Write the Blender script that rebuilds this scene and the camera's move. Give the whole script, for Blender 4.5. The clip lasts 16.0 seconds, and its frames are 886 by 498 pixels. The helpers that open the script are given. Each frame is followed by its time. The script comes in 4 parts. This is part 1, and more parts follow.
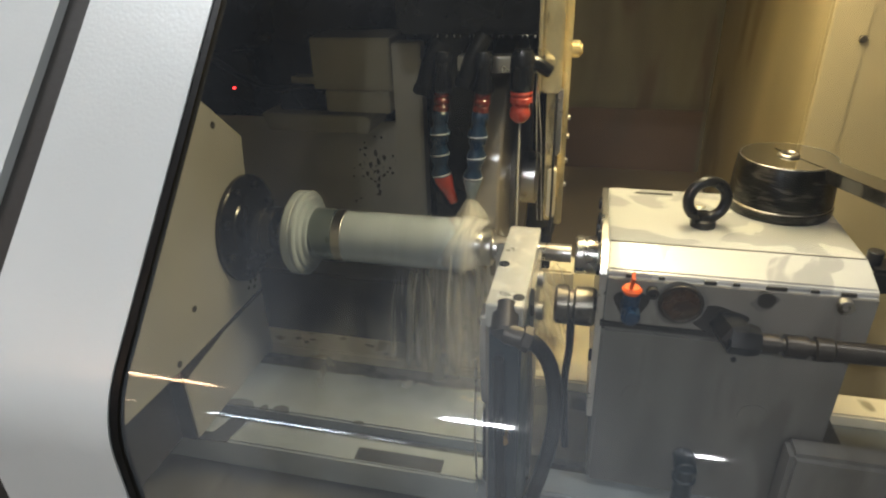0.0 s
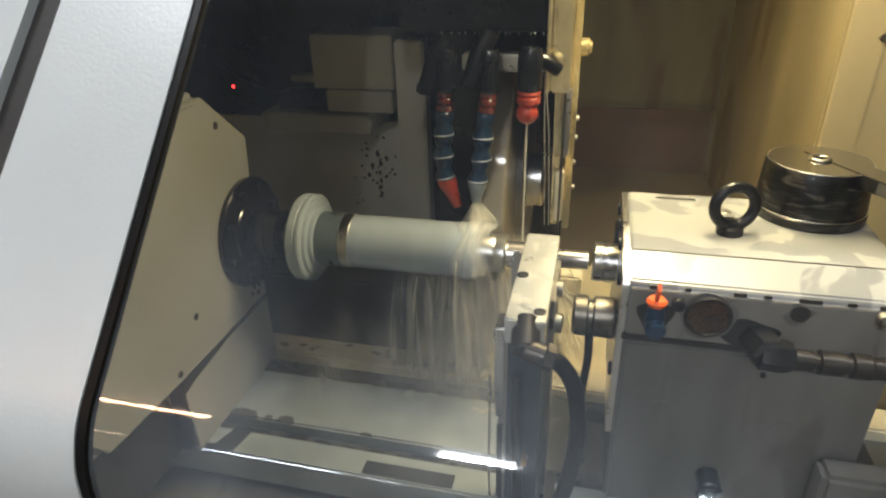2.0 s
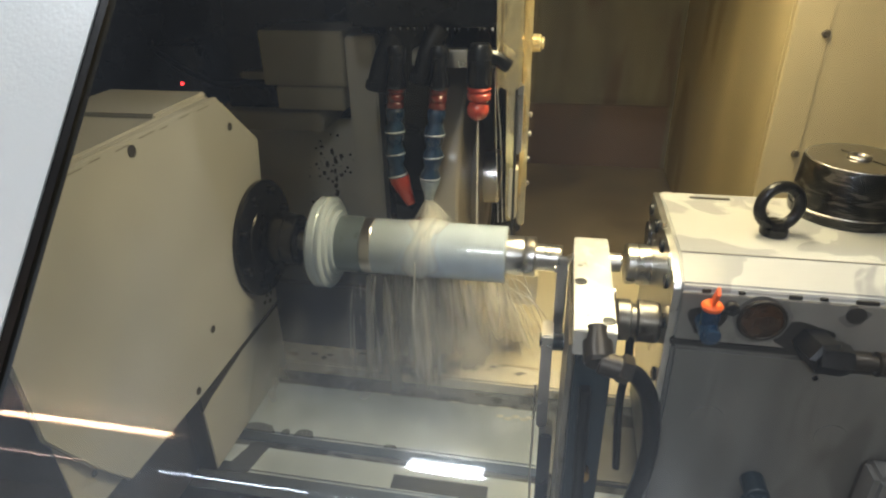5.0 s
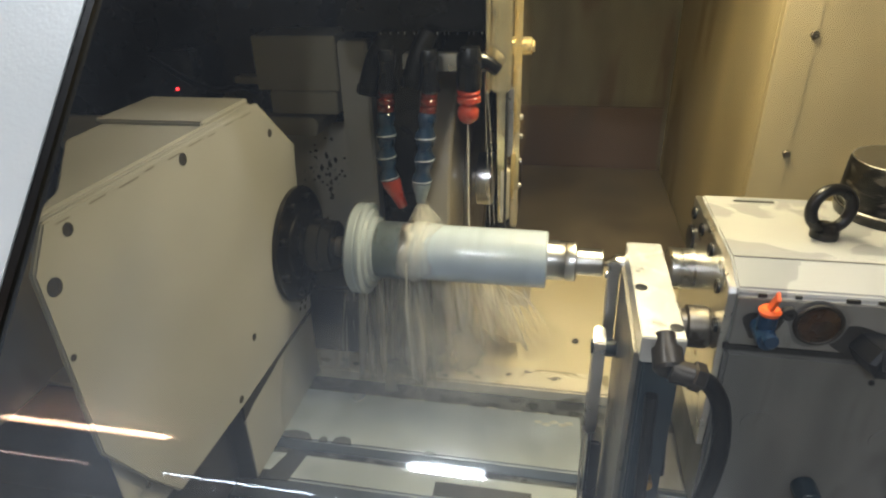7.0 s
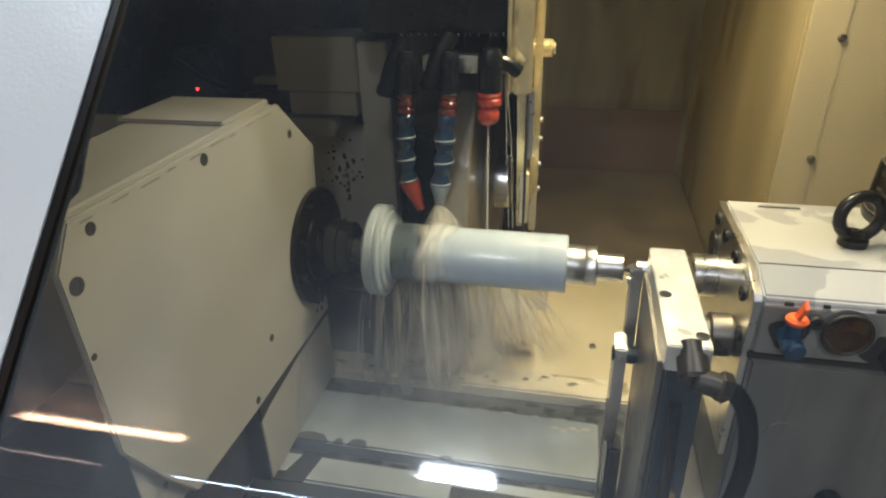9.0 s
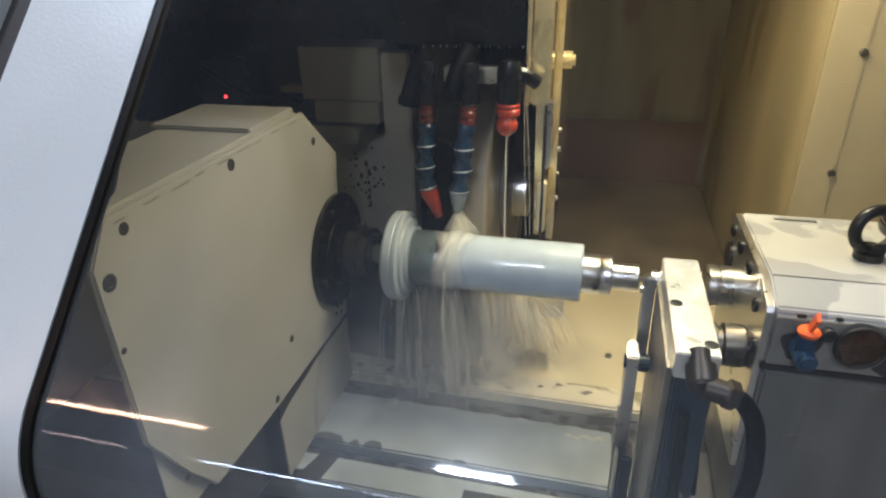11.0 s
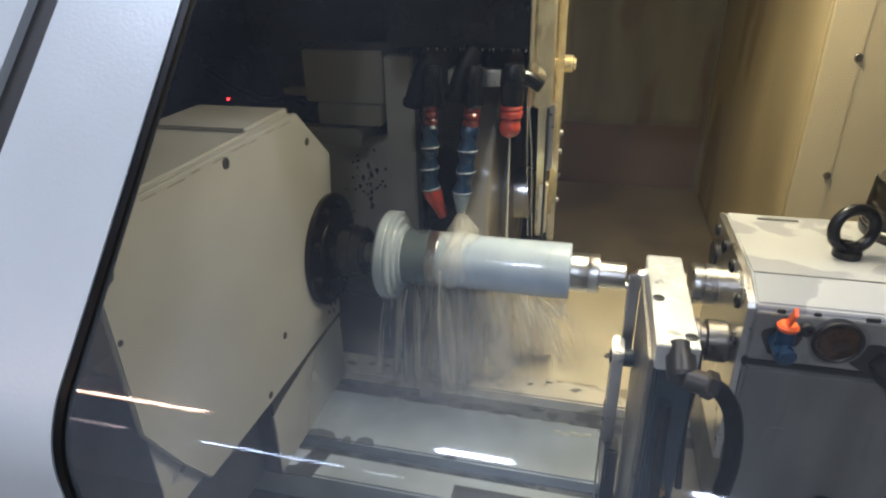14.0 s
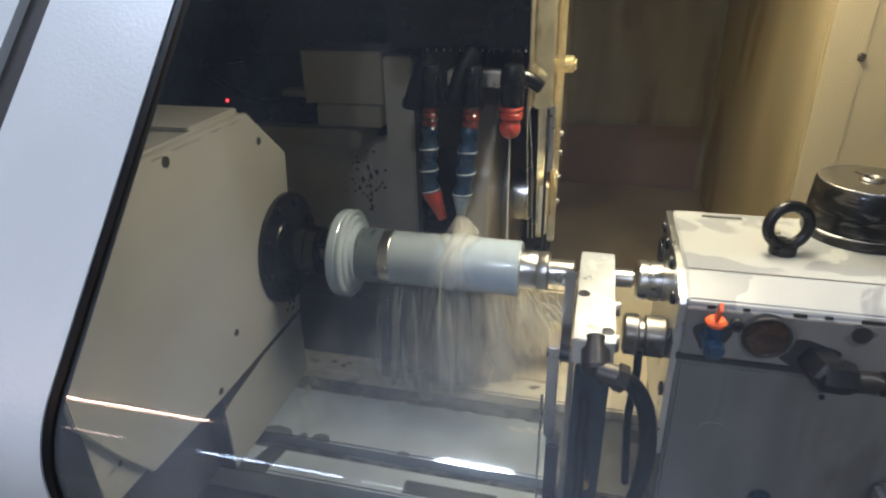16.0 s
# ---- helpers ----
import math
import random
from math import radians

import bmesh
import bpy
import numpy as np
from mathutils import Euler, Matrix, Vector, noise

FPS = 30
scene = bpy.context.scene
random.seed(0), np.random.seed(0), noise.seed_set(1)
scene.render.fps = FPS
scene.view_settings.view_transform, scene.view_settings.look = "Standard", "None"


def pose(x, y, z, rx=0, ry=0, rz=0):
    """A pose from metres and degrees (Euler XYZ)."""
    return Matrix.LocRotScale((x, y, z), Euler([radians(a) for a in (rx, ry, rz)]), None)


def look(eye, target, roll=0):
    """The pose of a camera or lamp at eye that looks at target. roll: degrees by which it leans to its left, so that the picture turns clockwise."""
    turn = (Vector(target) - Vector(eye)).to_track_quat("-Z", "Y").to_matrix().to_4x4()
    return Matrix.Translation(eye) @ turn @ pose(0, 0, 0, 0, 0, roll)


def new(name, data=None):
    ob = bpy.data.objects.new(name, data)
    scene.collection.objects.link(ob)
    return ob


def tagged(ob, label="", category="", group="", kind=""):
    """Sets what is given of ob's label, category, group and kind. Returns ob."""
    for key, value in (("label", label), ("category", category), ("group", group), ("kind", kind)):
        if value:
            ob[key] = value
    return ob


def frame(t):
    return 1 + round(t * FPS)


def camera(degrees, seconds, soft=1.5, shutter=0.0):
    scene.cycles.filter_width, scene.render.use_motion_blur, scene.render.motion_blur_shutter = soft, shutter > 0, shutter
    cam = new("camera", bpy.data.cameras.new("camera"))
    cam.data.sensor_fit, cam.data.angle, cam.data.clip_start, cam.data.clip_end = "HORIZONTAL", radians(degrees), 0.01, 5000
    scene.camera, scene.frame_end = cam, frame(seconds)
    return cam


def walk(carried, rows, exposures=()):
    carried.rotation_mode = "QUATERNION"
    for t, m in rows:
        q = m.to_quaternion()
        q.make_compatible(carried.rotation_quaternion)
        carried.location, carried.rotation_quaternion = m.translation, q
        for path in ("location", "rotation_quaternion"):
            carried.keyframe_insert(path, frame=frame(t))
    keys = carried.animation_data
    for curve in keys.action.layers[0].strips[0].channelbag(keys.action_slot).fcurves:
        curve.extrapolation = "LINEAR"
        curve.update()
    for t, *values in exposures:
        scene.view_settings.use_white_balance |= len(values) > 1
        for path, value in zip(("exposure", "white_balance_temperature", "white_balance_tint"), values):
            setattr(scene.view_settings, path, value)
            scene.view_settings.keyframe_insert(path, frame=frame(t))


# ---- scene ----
EXPOSURES = [(0, 0.08, 6500, 10), (2, 0.2, 6380, 10), (6, 0.19, 6200, 10), (8, 0.11, 6070, 11), (10, 0.08, 5870, 12), (12.3, 0.04, 5500, 16), (16, 0.04, 5450, 16)]
# the hand-held camera: seconds, eye, yaw to the left, pitch up, lean to the left
cam = camera(71.44, 16.0, soft=2.2, shutter=0.5)
EYES = [
    (0, 0.5100, -0.7758, 1.5006, 14.143, -27.118, -1.819),
    (0.5, 0.5096, -0.7729, 1.5003, 14.137, -27.249, -1.807),
    (1, 0.5104, -0.7632, 1.4974, 14.177, -27.274, -1.726),
    (1.5, 0.5042, -0.7557, 1.4959, 14.392, -27.071, -1.713),
    (2, 0.5022, -0.7441, 1.4948, 14.513, -27.258, -1.779),
    (2.5, 0.5065, -0.7336, 1.4930, 14.361, -27.385, -1.743),
    (3, 0.5130, -0.7313, 1.4943, 13.521, -27.289, -1.598),
    (5.5, 0.5228, -0.7310, 1.4903, 11.145, -27.569, -1.175),
    (6, 0.5266, -0.7322, 1.4918, 11.383, -27.510, -1.463),
    (6.5, 0.5310, -0.7316, 1.4908, 11.353, -27.319, -1.554),
    (7, 0.5338, -0.7343, 1.4932, 11.334, -27.327, -1.644),
    (7.5, 0.5376, -0.7348, 1.4908, 11.775, -27.133, -1.732),
    (8, 0.5343, -0.7345, 1.4917, 12.223, -27.259, -1.723),
    (8.5, 0.5324, -0.7319, 1.4911, 12.424, -27.232, -1.748),
    (9, 0.5266, -0.7297, 1.4923, 12.751, -27.158, -1.593),
    (9.5, 0.5266, -0.7296, 1.4914, 13.029, -26.967, -1.535),
    (10, 0.5301, -0.7349, 1.4955, 13.757, -26.818, -1.466),
    (12.5, 0.5360, -0.7513, 1.4981, 15.366, -25.635, -1.632),
    (13, 0.5349, -0.7547, 1.4984, 14.945, -25.633, -1.461),
    (13.5, 0.5342, -0.7562, 1.4972, 14.600, -25.826, -1.510),
    (14, 0.5261, -0.7594, 1.4970, 14.350, -25.906, -1.183),
    (14.5, 0.5219, -0.7592, 1.4953, 14.228, -25.888, -1.293),
    (15, 0.5187, -0.7574, 1.4961, 14.291, -25.898, -1.044),
    (15.5, 0.5217, -0.7552, 1.4959, 14.422, -25.852, -1.222),
    (16, 0.5265, -0.7526, 1.4959, 14.475, -25.829, -1.329),
]


def gaze(x, y, z, yaw, pitch, lean):
    a, b = radians(yaw), radians(pitch)
    way = Vector((-math.sin(a) * math.cos(b), math.cos(a) * math.cos(b), math.sin(b)))
    return look((x, y, z), Vector((x, y, z)) + way, lean)


walk(cam, [(t, gaze(*row)) for t, *row in EYES], EXPOSURES)

# ---- light ----
world = bpy.data.worlds.new("workshop_air")
scene.world = world
world.use_nodes = True
world.node_tree.nodes["Background"].inputs[0].default_value = (0.9, 0.95, 1.0, 1)
world.node_tree.nodes["Background"].inputs[1].default_value = 0.02


def area_lamp(name, eye, target, size, size_y, watts, colour):
    data = bpy.data.lights.new(name, "AREA")
    data.shape, data.size, data.size_y, data.energy, data.color = "RECTANGLE", size, size_y, watts, colour
    ob = new(name, data)
    ob.matrix_world = look(eye, target)
    return ob


COOL, WARM = (0.93, 0.97, 1.0), (1.0, 0.86, 0.50)
# work lamp under the machine's roof, at its tailstock end
area_lamp("work_light", (0.63, 0.085, 1.69), (0.60, 0.08, 0.9), 0.40, 0.07, 7.3, WARM)
# lamps of the workshop ceiling over the machine's front
for lx, ly, long, watts, tone in ((-1.2, -0.6, 1.2, 38, COOL), (1.5, -0.6, 1.2, 28, COOL), (-0.115, -4.1, 0.53, 84, COOL), (-3.1, -4.15, 1.5, 12, (1.0, 0.62, 0.36)), (1.475, -4.15, 0.16, 24, COOL)):
    area_lamp("ceiling_light_beam", (lx, ly, 3.9), (lx, ly + 0.01, 0), long, 0.14, watts, tone)


# ---- materials ----
def material(name, c, rough=0.5, metal=0.0, vary=0.18, scale=9.0, fine=160.0, bump=0.12, stain=None, amount=0.5, stain_scale=5.0, rough_vary=0.15, coat=0.0, stretch=(1, 1, 1), edge=0.06, spec=0.5):
    m = bpy.data.materials.new(name)
    m.use_nodes = True
    t = m.node_tree
    b = t.nodes["Principled BSDF"]
    n = t.nodes.new
    link = t.links.new
    co = n("ShaderNodeTexCoord")
    mp = n("ShaderNodeMapping")
    mp.inputs["Scale"].default_value = stretch
    link(co.outputs["Object"], mp.inputs[0])
    big = n("ShaderNodeTexNoise")
    big.inputs["Scale"].default_value, big.inputs["Detail"].default_value = scale, 8
    small = n("ShaderNodeTexNoise")
    small.inputs["Scale"].default_value, small.inputs["Detail"].default_value = fine, 3
    link(mp.outputs[0], big.inputs[0])
    link(mp.outputs[0], small.inputs[0])
    ramp = n("ShaderNodeValToRGB")
    ramp.color_ramp.elements[0].position, ramp.color_ramp.elements[1].position = 0.3, 0.7
    ramp.color_ramp.elements[0].color = (*[min(1, v * (1 - vary)) for v in c], 1)
    ramp.color_ramp.elements[1].color = (*[min(1, v * (1 + vary * 0.5)) for v in c], 1)
    link(big.outputs[0], ramp.inputs[0])
    colour = ramp.outputs[0]
    if stain:
        spot = n("ShaderNodeTexNoise")
        spot.inputs["Scale"].default_value, spot.inputs["Detail"].default_value, spot.inputs["Distortion"].default_value = stain_scale, 5, 0.4
        link(mp.outputs[0], spot.inputs[0])
        sr = n("ShaderNodeValToRGB")
        sr.color_ramp.elements[0].position, sr.color_ramp.elements[1].position = 1 - amount, min(1, 1 - amount + edge)
        link(spot.outputs[0], sr.inputs[0])
        mix = n("ShaderNodeMix")
        mix.data_type = "RGBA"
        link(sr.outputs[0], mix.inputs["Factor"])
        link(colour, mix.inputs[6])
        mix.inputs[7].default_value = (*stain, 1)
        colour = mix.outputs[2]
    link(colour, b.inputs["Base Color"])
    rr = n("ShaderNodeMapRange")
    rr.inputs["To Min"].default_value, rr.inputs["To Max"].default_value = max(0.02, rough - rough_vary), min(1, rough + rough_vary)
    link(big.outputs[0], rr.inputs[0])
    link(rr.outputs[0], b.inputs["Roughness"])
    b.inputs["Metallic"].default_value = metal
    b.inputs["Specular IOR Level"].default_value = spec
    b.inputs["Coat Weight"].default_value = coat
    b.inputs["Coat Roughness"].default_value = 0.08
    if bump:
        bp = n("ShaderNodeBump")
        bp.inputs["Strength"].default_value, bp.inputs["Distance"].default_value = bump, 0.002
        link(small.outputs[0], bp.inputs["Height"])
        link(bp.outputs[0], b.inputs["Normal"])
    return m


DOOR_WHITE = material("orange_peel_white_paint", (0.55, 0.57, 0.56), 0.32, vary=0.05, fine=420, bump=0.09, rough_vary=0.06)
CREAM = material("cream_paint", (0.335, 0.328, 0.302), 0.45, vary=0.2, scale=5, stain=(0.275, 0.266, 0.24), amount=0.45, stain_scale=6, edge=0.25)
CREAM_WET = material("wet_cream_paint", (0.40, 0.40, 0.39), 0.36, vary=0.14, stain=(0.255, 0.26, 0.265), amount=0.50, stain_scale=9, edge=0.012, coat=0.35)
# greyish white darkened, the weak light on front faces put into the colour
GREY_BODY = material("darkened_grey_white_paint", (0.122, 0.118, 0.109), 0.38, vary=0.3, scale=9, stretch=(2.2, 1, 0.5), stain=(0.092, 0.088, 0.079), amount=0.42, stain_scale=9)
# grey for dirt and for the shade painted on the tailstock's front
GREY_FACE = material("dirty_shaded_grey_paint", (0.185, 0.176, 0.158), 0.38, vary=0.25, scale=14, stretch=(1.6, 1, 0.6), stain=(0.11, 0.10, 0.082), amount=0.42, stain_scale=22, edge=0.12, coat=0.3)
PALE = material("pale_cream_paint", (0.64, 0.61, 0.53), 0.5, vary=0.18, scale=6, stain=(0.50, 0.475, 0.40), amount=0.42, stain_scale=6, edge=0.2)
BEIGE = material("beige_cover_paint", (0.42, 0.385, 0.29), 0.5, vary=0.12, scale=8)
SHEET = material("dirty_sheet_metal", (0.46, 0.385, 0.23), 0.45, metal=0.25, stretch=(1, 1.6, 0.4), vary=0.25, scale=4, stain=(0.30, 0.24, 0.13), amount=0.45, stain_scale=3)
BACK = material("brown_back_sheet", (0.125, 0.11, 0.07), 0.5, vary=0.4, scale=5, stretch=(2.5, 1, 0.5), stain=(0.085, 0.06, 0.038), amount=0.45, stain_scale=2.5)
# darker than the splash sheet, the lamp's falloff put into the colour
REAR = material("darkened_wet_floor_sheet", (0.15, 0.12, 0.075), 0.4, vary=0.35, scale=6, stain=(0.09, 0.068, 0.043), amount=0.48, stain_scale=5, edge=0.2)
BACK_RED = material("reddish_brown_back_sheet", (0.105, 0.066, 0.044), 0.6, vary=0.3, scale=3, stain=(0.08, 0.055, 0.04), amount=0.45, stain_scale=2.5)
# cream paint turned gold: the work lamp's yellow sits in the colour
GUARD_GOLD = material("wet_guard_paint_lamp_yellow", (0.84, 0.70, 0.40), 0.16, metal=0.75, vary=0.3, scale=25, bump=0.9, fine=45, stretch=(1, 1, 0.5), stain=(0.12, 0.095, 0.06), amount=0.36, stain_scale=26, coat=0.8)
DARK = material("dark_wet_paint", (0.006, 0.0065, 0.008), 0.25, spec=0.3, vary=0.4, scale=20, coat=0.2, bump=0.2)
DARK_BLUE = material("dark_blue_paint", (0.006, 0.016, 0.024), 0.35, vary=0.4, scale=20)
# near black for grime, seals and the filled-in shade under the workhead
GRIME_AND_SHADE = material("black_grime_and_shade", (0.02, 0.018, 0.016), 0.6, vary=0.4, scale=14)
RUBBER = material("black_rubber", (0.004, 0.004, 0.004), 0.45, spec=0.15, vary=0.3, scale=30)
STEEL = material("ground_steel", (0.62, 0.61, 0.59), 0.3, metal=1.0, vary=0.15, scale=30, fine=300, bump=0.08, rough_vary=0.1)
DULL_STEEL = material("worn_steel", (0.38, 0.36, 0.33), 0.38, metal=1.0, vary=0.25, scale=25, stain=(0.12, 0.1, 0.08), amount=0.4, stain_scale=30)
BLACK_STEEL = material("blackened_steel", (0.03, 0.03, 0.032), 0.3, metal=0.6, vary=0.4, scale=25, rough_vary=0.15)
OILED_BLACK = material("oily_black_steel", (0.02, 0.019, 0.017), 0.12, spec=0.6, vary=0.4, scale=20, rough_vary=0.05, coat=1.0)
WORN_BLACK = material("black_knob_with_rubbed_patches", (0.005, 0.005, 0.005), 0.34, vary=0.4, scale=30, spec=0.3, stain=(0.05, 0.046, 0.04), amount=0.44, stain_scale=60, stretch=(1, 1, 4), coat=0.4)
FACEPLATE = material("oily_black_face_plate", (0.012, 0.0115, 0.011), 0.24, metal=0.4, vary=0.5, scale=18, coat=0.4)
MILKY = material("steel_under_milky_coolant", (0.44, 0.51, 0.585), 0.42, spec=0.2, metal=0.0, vary=0.1, scale=30, fine=90, bump=0, stretch=(2.5, 0.5, 0.5), coat=1.0)
MILKY.node_tree.nodes["Principled BSDF"].inputs["Coat Roughness"].default_value = 0.025
BLUED = material("dull_bluish_steel", (0.21, 0.26, 0.30), 0.3, metal=0.5, vary=0.12, scale=30)
TABLE = material("wet_table_steel", (0.36, 0.39, 0.40), 0.35, metal=0.2, vary=0.3, scale=10, stain=(0.29, 0.315, 0.32), amount=0.55, stain_scale=9, edge=0.3, coat=0.3)
TABLE_RAIL = material("bright_rail_paint", (0.70, 0.64, 0.49), 0.35, vary=0.2, scale=14, stain=(0.3, 0.26, 0.17), amount=0.4, stain_scale=14, coat=0.5)
SPLASH = material("wet_yellowish_sheet", (0.68, 0.60, 0.41), 0.4, vary=0.15, scale=6, stain=(0.60, 0.51, 0.32), amount=0.45, stain_scale=9, edge=0.2, coat=0.4)
WET_STEEL = material("wet_milled_steel", (0.60, 0.60, 0.57), 0.32, metal=0.55, vary=0.12, scale=40, fine=200, bump=0.1, stain=(0.75, 0.74, 0.68), amount=0.38, stain_scale=45, coat=0.6)
GROOVE = material("grimy_groove", (0.10, 0.105, 0.11), 0.35, vary=0.3, scale=18, coat=0.4, stain=(0.03, 0.03, 0.035), amount=0.45, stain_scale=14)
BLUE = material("blue_nozzle_plastic", (0.007, 0.032, 0.075), 0.3, vary=0.2, scale=40, coat=0.6)
# darker copy of the nozzle orange, the hood's shadow put into the colour
ORANGE_SHADED = material("wet_orange_plastic_in_hood_shade", (0.16, 0.022, 0.014), 0.22, vary=0.6, scale=70, coat=0.8)
ORANGE = material("orange_nozzle_plastic", (0.42, 0.045, 0.022), 0.3, vary=0.3, scale=40, coat=0.6)
FOAM_WARM = material("yellowish_foam", (0.50, 0.47, 0.39), 0.35, vary=0.3, scale=120, fine=500, bump=0.4, coat=0.4)
GREY_TIP = material("greyish_blue_wet_plastic", (0.22, 0.26, 0.28), 0.25, vary=0.3, scale=50, coat=0.8)
FOAM = material("milky_foam", (0.62, 0.66, 0.66), 0.4, vary=0.1, scale=60)
LEVER_RED = material("orange_red_lever_plastic", (0.85, 0.13, 0.02), 0.35, vary=0.1, scale=40)
WHEEL = material("grinding_wheel_grit", (0.22, 0.19, 0.14), 0.55, vary=0.2, scale=30, fine=700, bump=0.4, coat=0.5)
AMBER = material("amber_sight_glass", (0.032, 0.013, 0.003), 0.25, vary=0.7, scale=60, coat=0.25)
PIN_STEEL = material("brownish_worn_steel", (0.20, 0.18, 0.15), 0.34, metal=0.9, vary=0.3, scale=40, stain=(0.08, 0.065, 0.05), amount=0.42, stain_scale=50)
# dark grey for groove grime and for the shade painted round the foot
DARK_GREY = material("dark_grey_grime_and_shade", (0.035, 0.037, 0.04), 0.45, vary=0.3, scale=12, stain=(0.03, 0.032, 0.036), amount=0.45, stain_scale=22)
BRONZE_STEEL = material("dark_stained_steel", (0.06, 0.052, 0.044), 0.36, metal=0.75, vary=0.3, scale=40)
BRASS = material("brass", (0.45, 0.28, 0.10), 0.35, metal=1.0, vary=0.2, scale=40)
CONCRETE = material("workshop_floor_concrete", (0.22, 0.215, 0.2), 0.6, vary=0.25, scale=1.5, fine=60, stain=(0.14, 0.135, 0.125), amount=0.42, stain_scale=1.2)
PLASTER = material("workshop_wall_paint", (0.5, 0.5, 0.47), 0.8, vary=0.12, scale=1.2)
CEILING = material("workshop_ceiling_paint", (0.2, 0.2, 0.19), 0.9, vary=0.1, scale=1.0)


def glow(name, colour, strength):
    m = bpy.data.materials.new(name)
    m.use_nodes = True
    b = m.node_tree.nodes["Principled BSDF"]
    b.inputs["Base Color"].default_value = (*colour, 1)
    b.inputs["Emission Color"].default_value = (*colour, 1)
    b.inputs["Emission Strength"].default_value = strength
    return m


TUBE_COOL = glow("lit_tube", (0.9, 0.95, 1.0), 45)
TUBE_WARM = glow("lit_warm_tube", (1.0, 0.62, 0.38), 60)
TUBE_FAR = glow("lit_far_tube", (0.75, 0.86, 1.0), 30)
TUBE_DIM = glow("lit_dim_tube", (0.8, 0.88, 1.0), 11)
TUBE_FAINT = glow("lit_faint_warm_tube", (1.0, 0.7, 0.55), 9)
LED_RED = glow("red_led", (1.0, 0.03, 0.03), 6)
LAMP_GLOW = glow("lit_work_lamp", (1.0, 0.75, 0.4), 12)


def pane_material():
    m = bpy.data.materials.new("smeared_hazed_polycarbonate")
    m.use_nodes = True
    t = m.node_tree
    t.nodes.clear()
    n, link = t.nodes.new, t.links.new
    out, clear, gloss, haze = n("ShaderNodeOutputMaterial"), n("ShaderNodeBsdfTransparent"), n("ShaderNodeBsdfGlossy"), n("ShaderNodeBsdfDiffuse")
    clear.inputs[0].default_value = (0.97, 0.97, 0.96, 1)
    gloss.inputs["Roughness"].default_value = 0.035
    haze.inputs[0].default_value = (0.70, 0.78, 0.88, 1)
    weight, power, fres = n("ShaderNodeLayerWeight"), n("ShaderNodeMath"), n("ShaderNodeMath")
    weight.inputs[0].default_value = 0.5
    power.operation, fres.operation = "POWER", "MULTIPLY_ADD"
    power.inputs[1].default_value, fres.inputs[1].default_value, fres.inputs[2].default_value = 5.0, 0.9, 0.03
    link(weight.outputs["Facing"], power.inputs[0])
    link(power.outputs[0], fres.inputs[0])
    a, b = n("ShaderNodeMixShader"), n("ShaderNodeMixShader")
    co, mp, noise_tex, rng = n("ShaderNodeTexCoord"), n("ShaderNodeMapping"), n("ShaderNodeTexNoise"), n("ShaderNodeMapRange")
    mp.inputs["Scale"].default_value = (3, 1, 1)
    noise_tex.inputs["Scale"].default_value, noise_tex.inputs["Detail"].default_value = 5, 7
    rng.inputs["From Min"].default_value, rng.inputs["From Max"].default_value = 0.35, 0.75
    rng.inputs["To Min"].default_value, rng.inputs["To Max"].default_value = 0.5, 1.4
    # haze graded thicker downward and leftward, a painted veil of reflected light
    place, low, graded_haze = n("ShaderNodeSeparateXYZ"), n("ShaderNodeMapRange"), n("ShaderNodeMath")
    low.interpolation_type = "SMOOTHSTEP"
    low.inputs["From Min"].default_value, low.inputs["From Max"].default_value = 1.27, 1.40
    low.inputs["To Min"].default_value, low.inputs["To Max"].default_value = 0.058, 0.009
    side, veil = n("ShaderNodeMapRange"), n("ShaderNodeMath")
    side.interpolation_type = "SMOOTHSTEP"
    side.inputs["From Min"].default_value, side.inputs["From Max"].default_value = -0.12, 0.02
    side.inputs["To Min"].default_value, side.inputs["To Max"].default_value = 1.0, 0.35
    graded_haze.operation = veil.operation = "MULTIPLY"
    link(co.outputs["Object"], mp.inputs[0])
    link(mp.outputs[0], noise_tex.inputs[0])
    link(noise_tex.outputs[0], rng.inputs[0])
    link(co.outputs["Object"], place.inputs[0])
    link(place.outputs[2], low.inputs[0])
    link(low.outputs[0], graded_haze.inputs[0])
    link(rng.outputs[0], graded_haze.inputs[1])
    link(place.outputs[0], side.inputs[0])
    link(graded_haze.outputs[0], veil.inputs[0])
    link(side.outputs[0], veil.inputs[1])
    link(veil.outputs[0], a.inputs[0])
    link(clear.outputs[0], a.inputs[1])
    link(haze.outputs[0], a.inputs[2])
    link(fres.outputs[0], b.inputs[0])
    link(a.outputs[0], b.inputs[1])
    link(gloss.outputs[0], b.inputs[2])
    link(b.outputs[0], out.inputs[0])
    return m


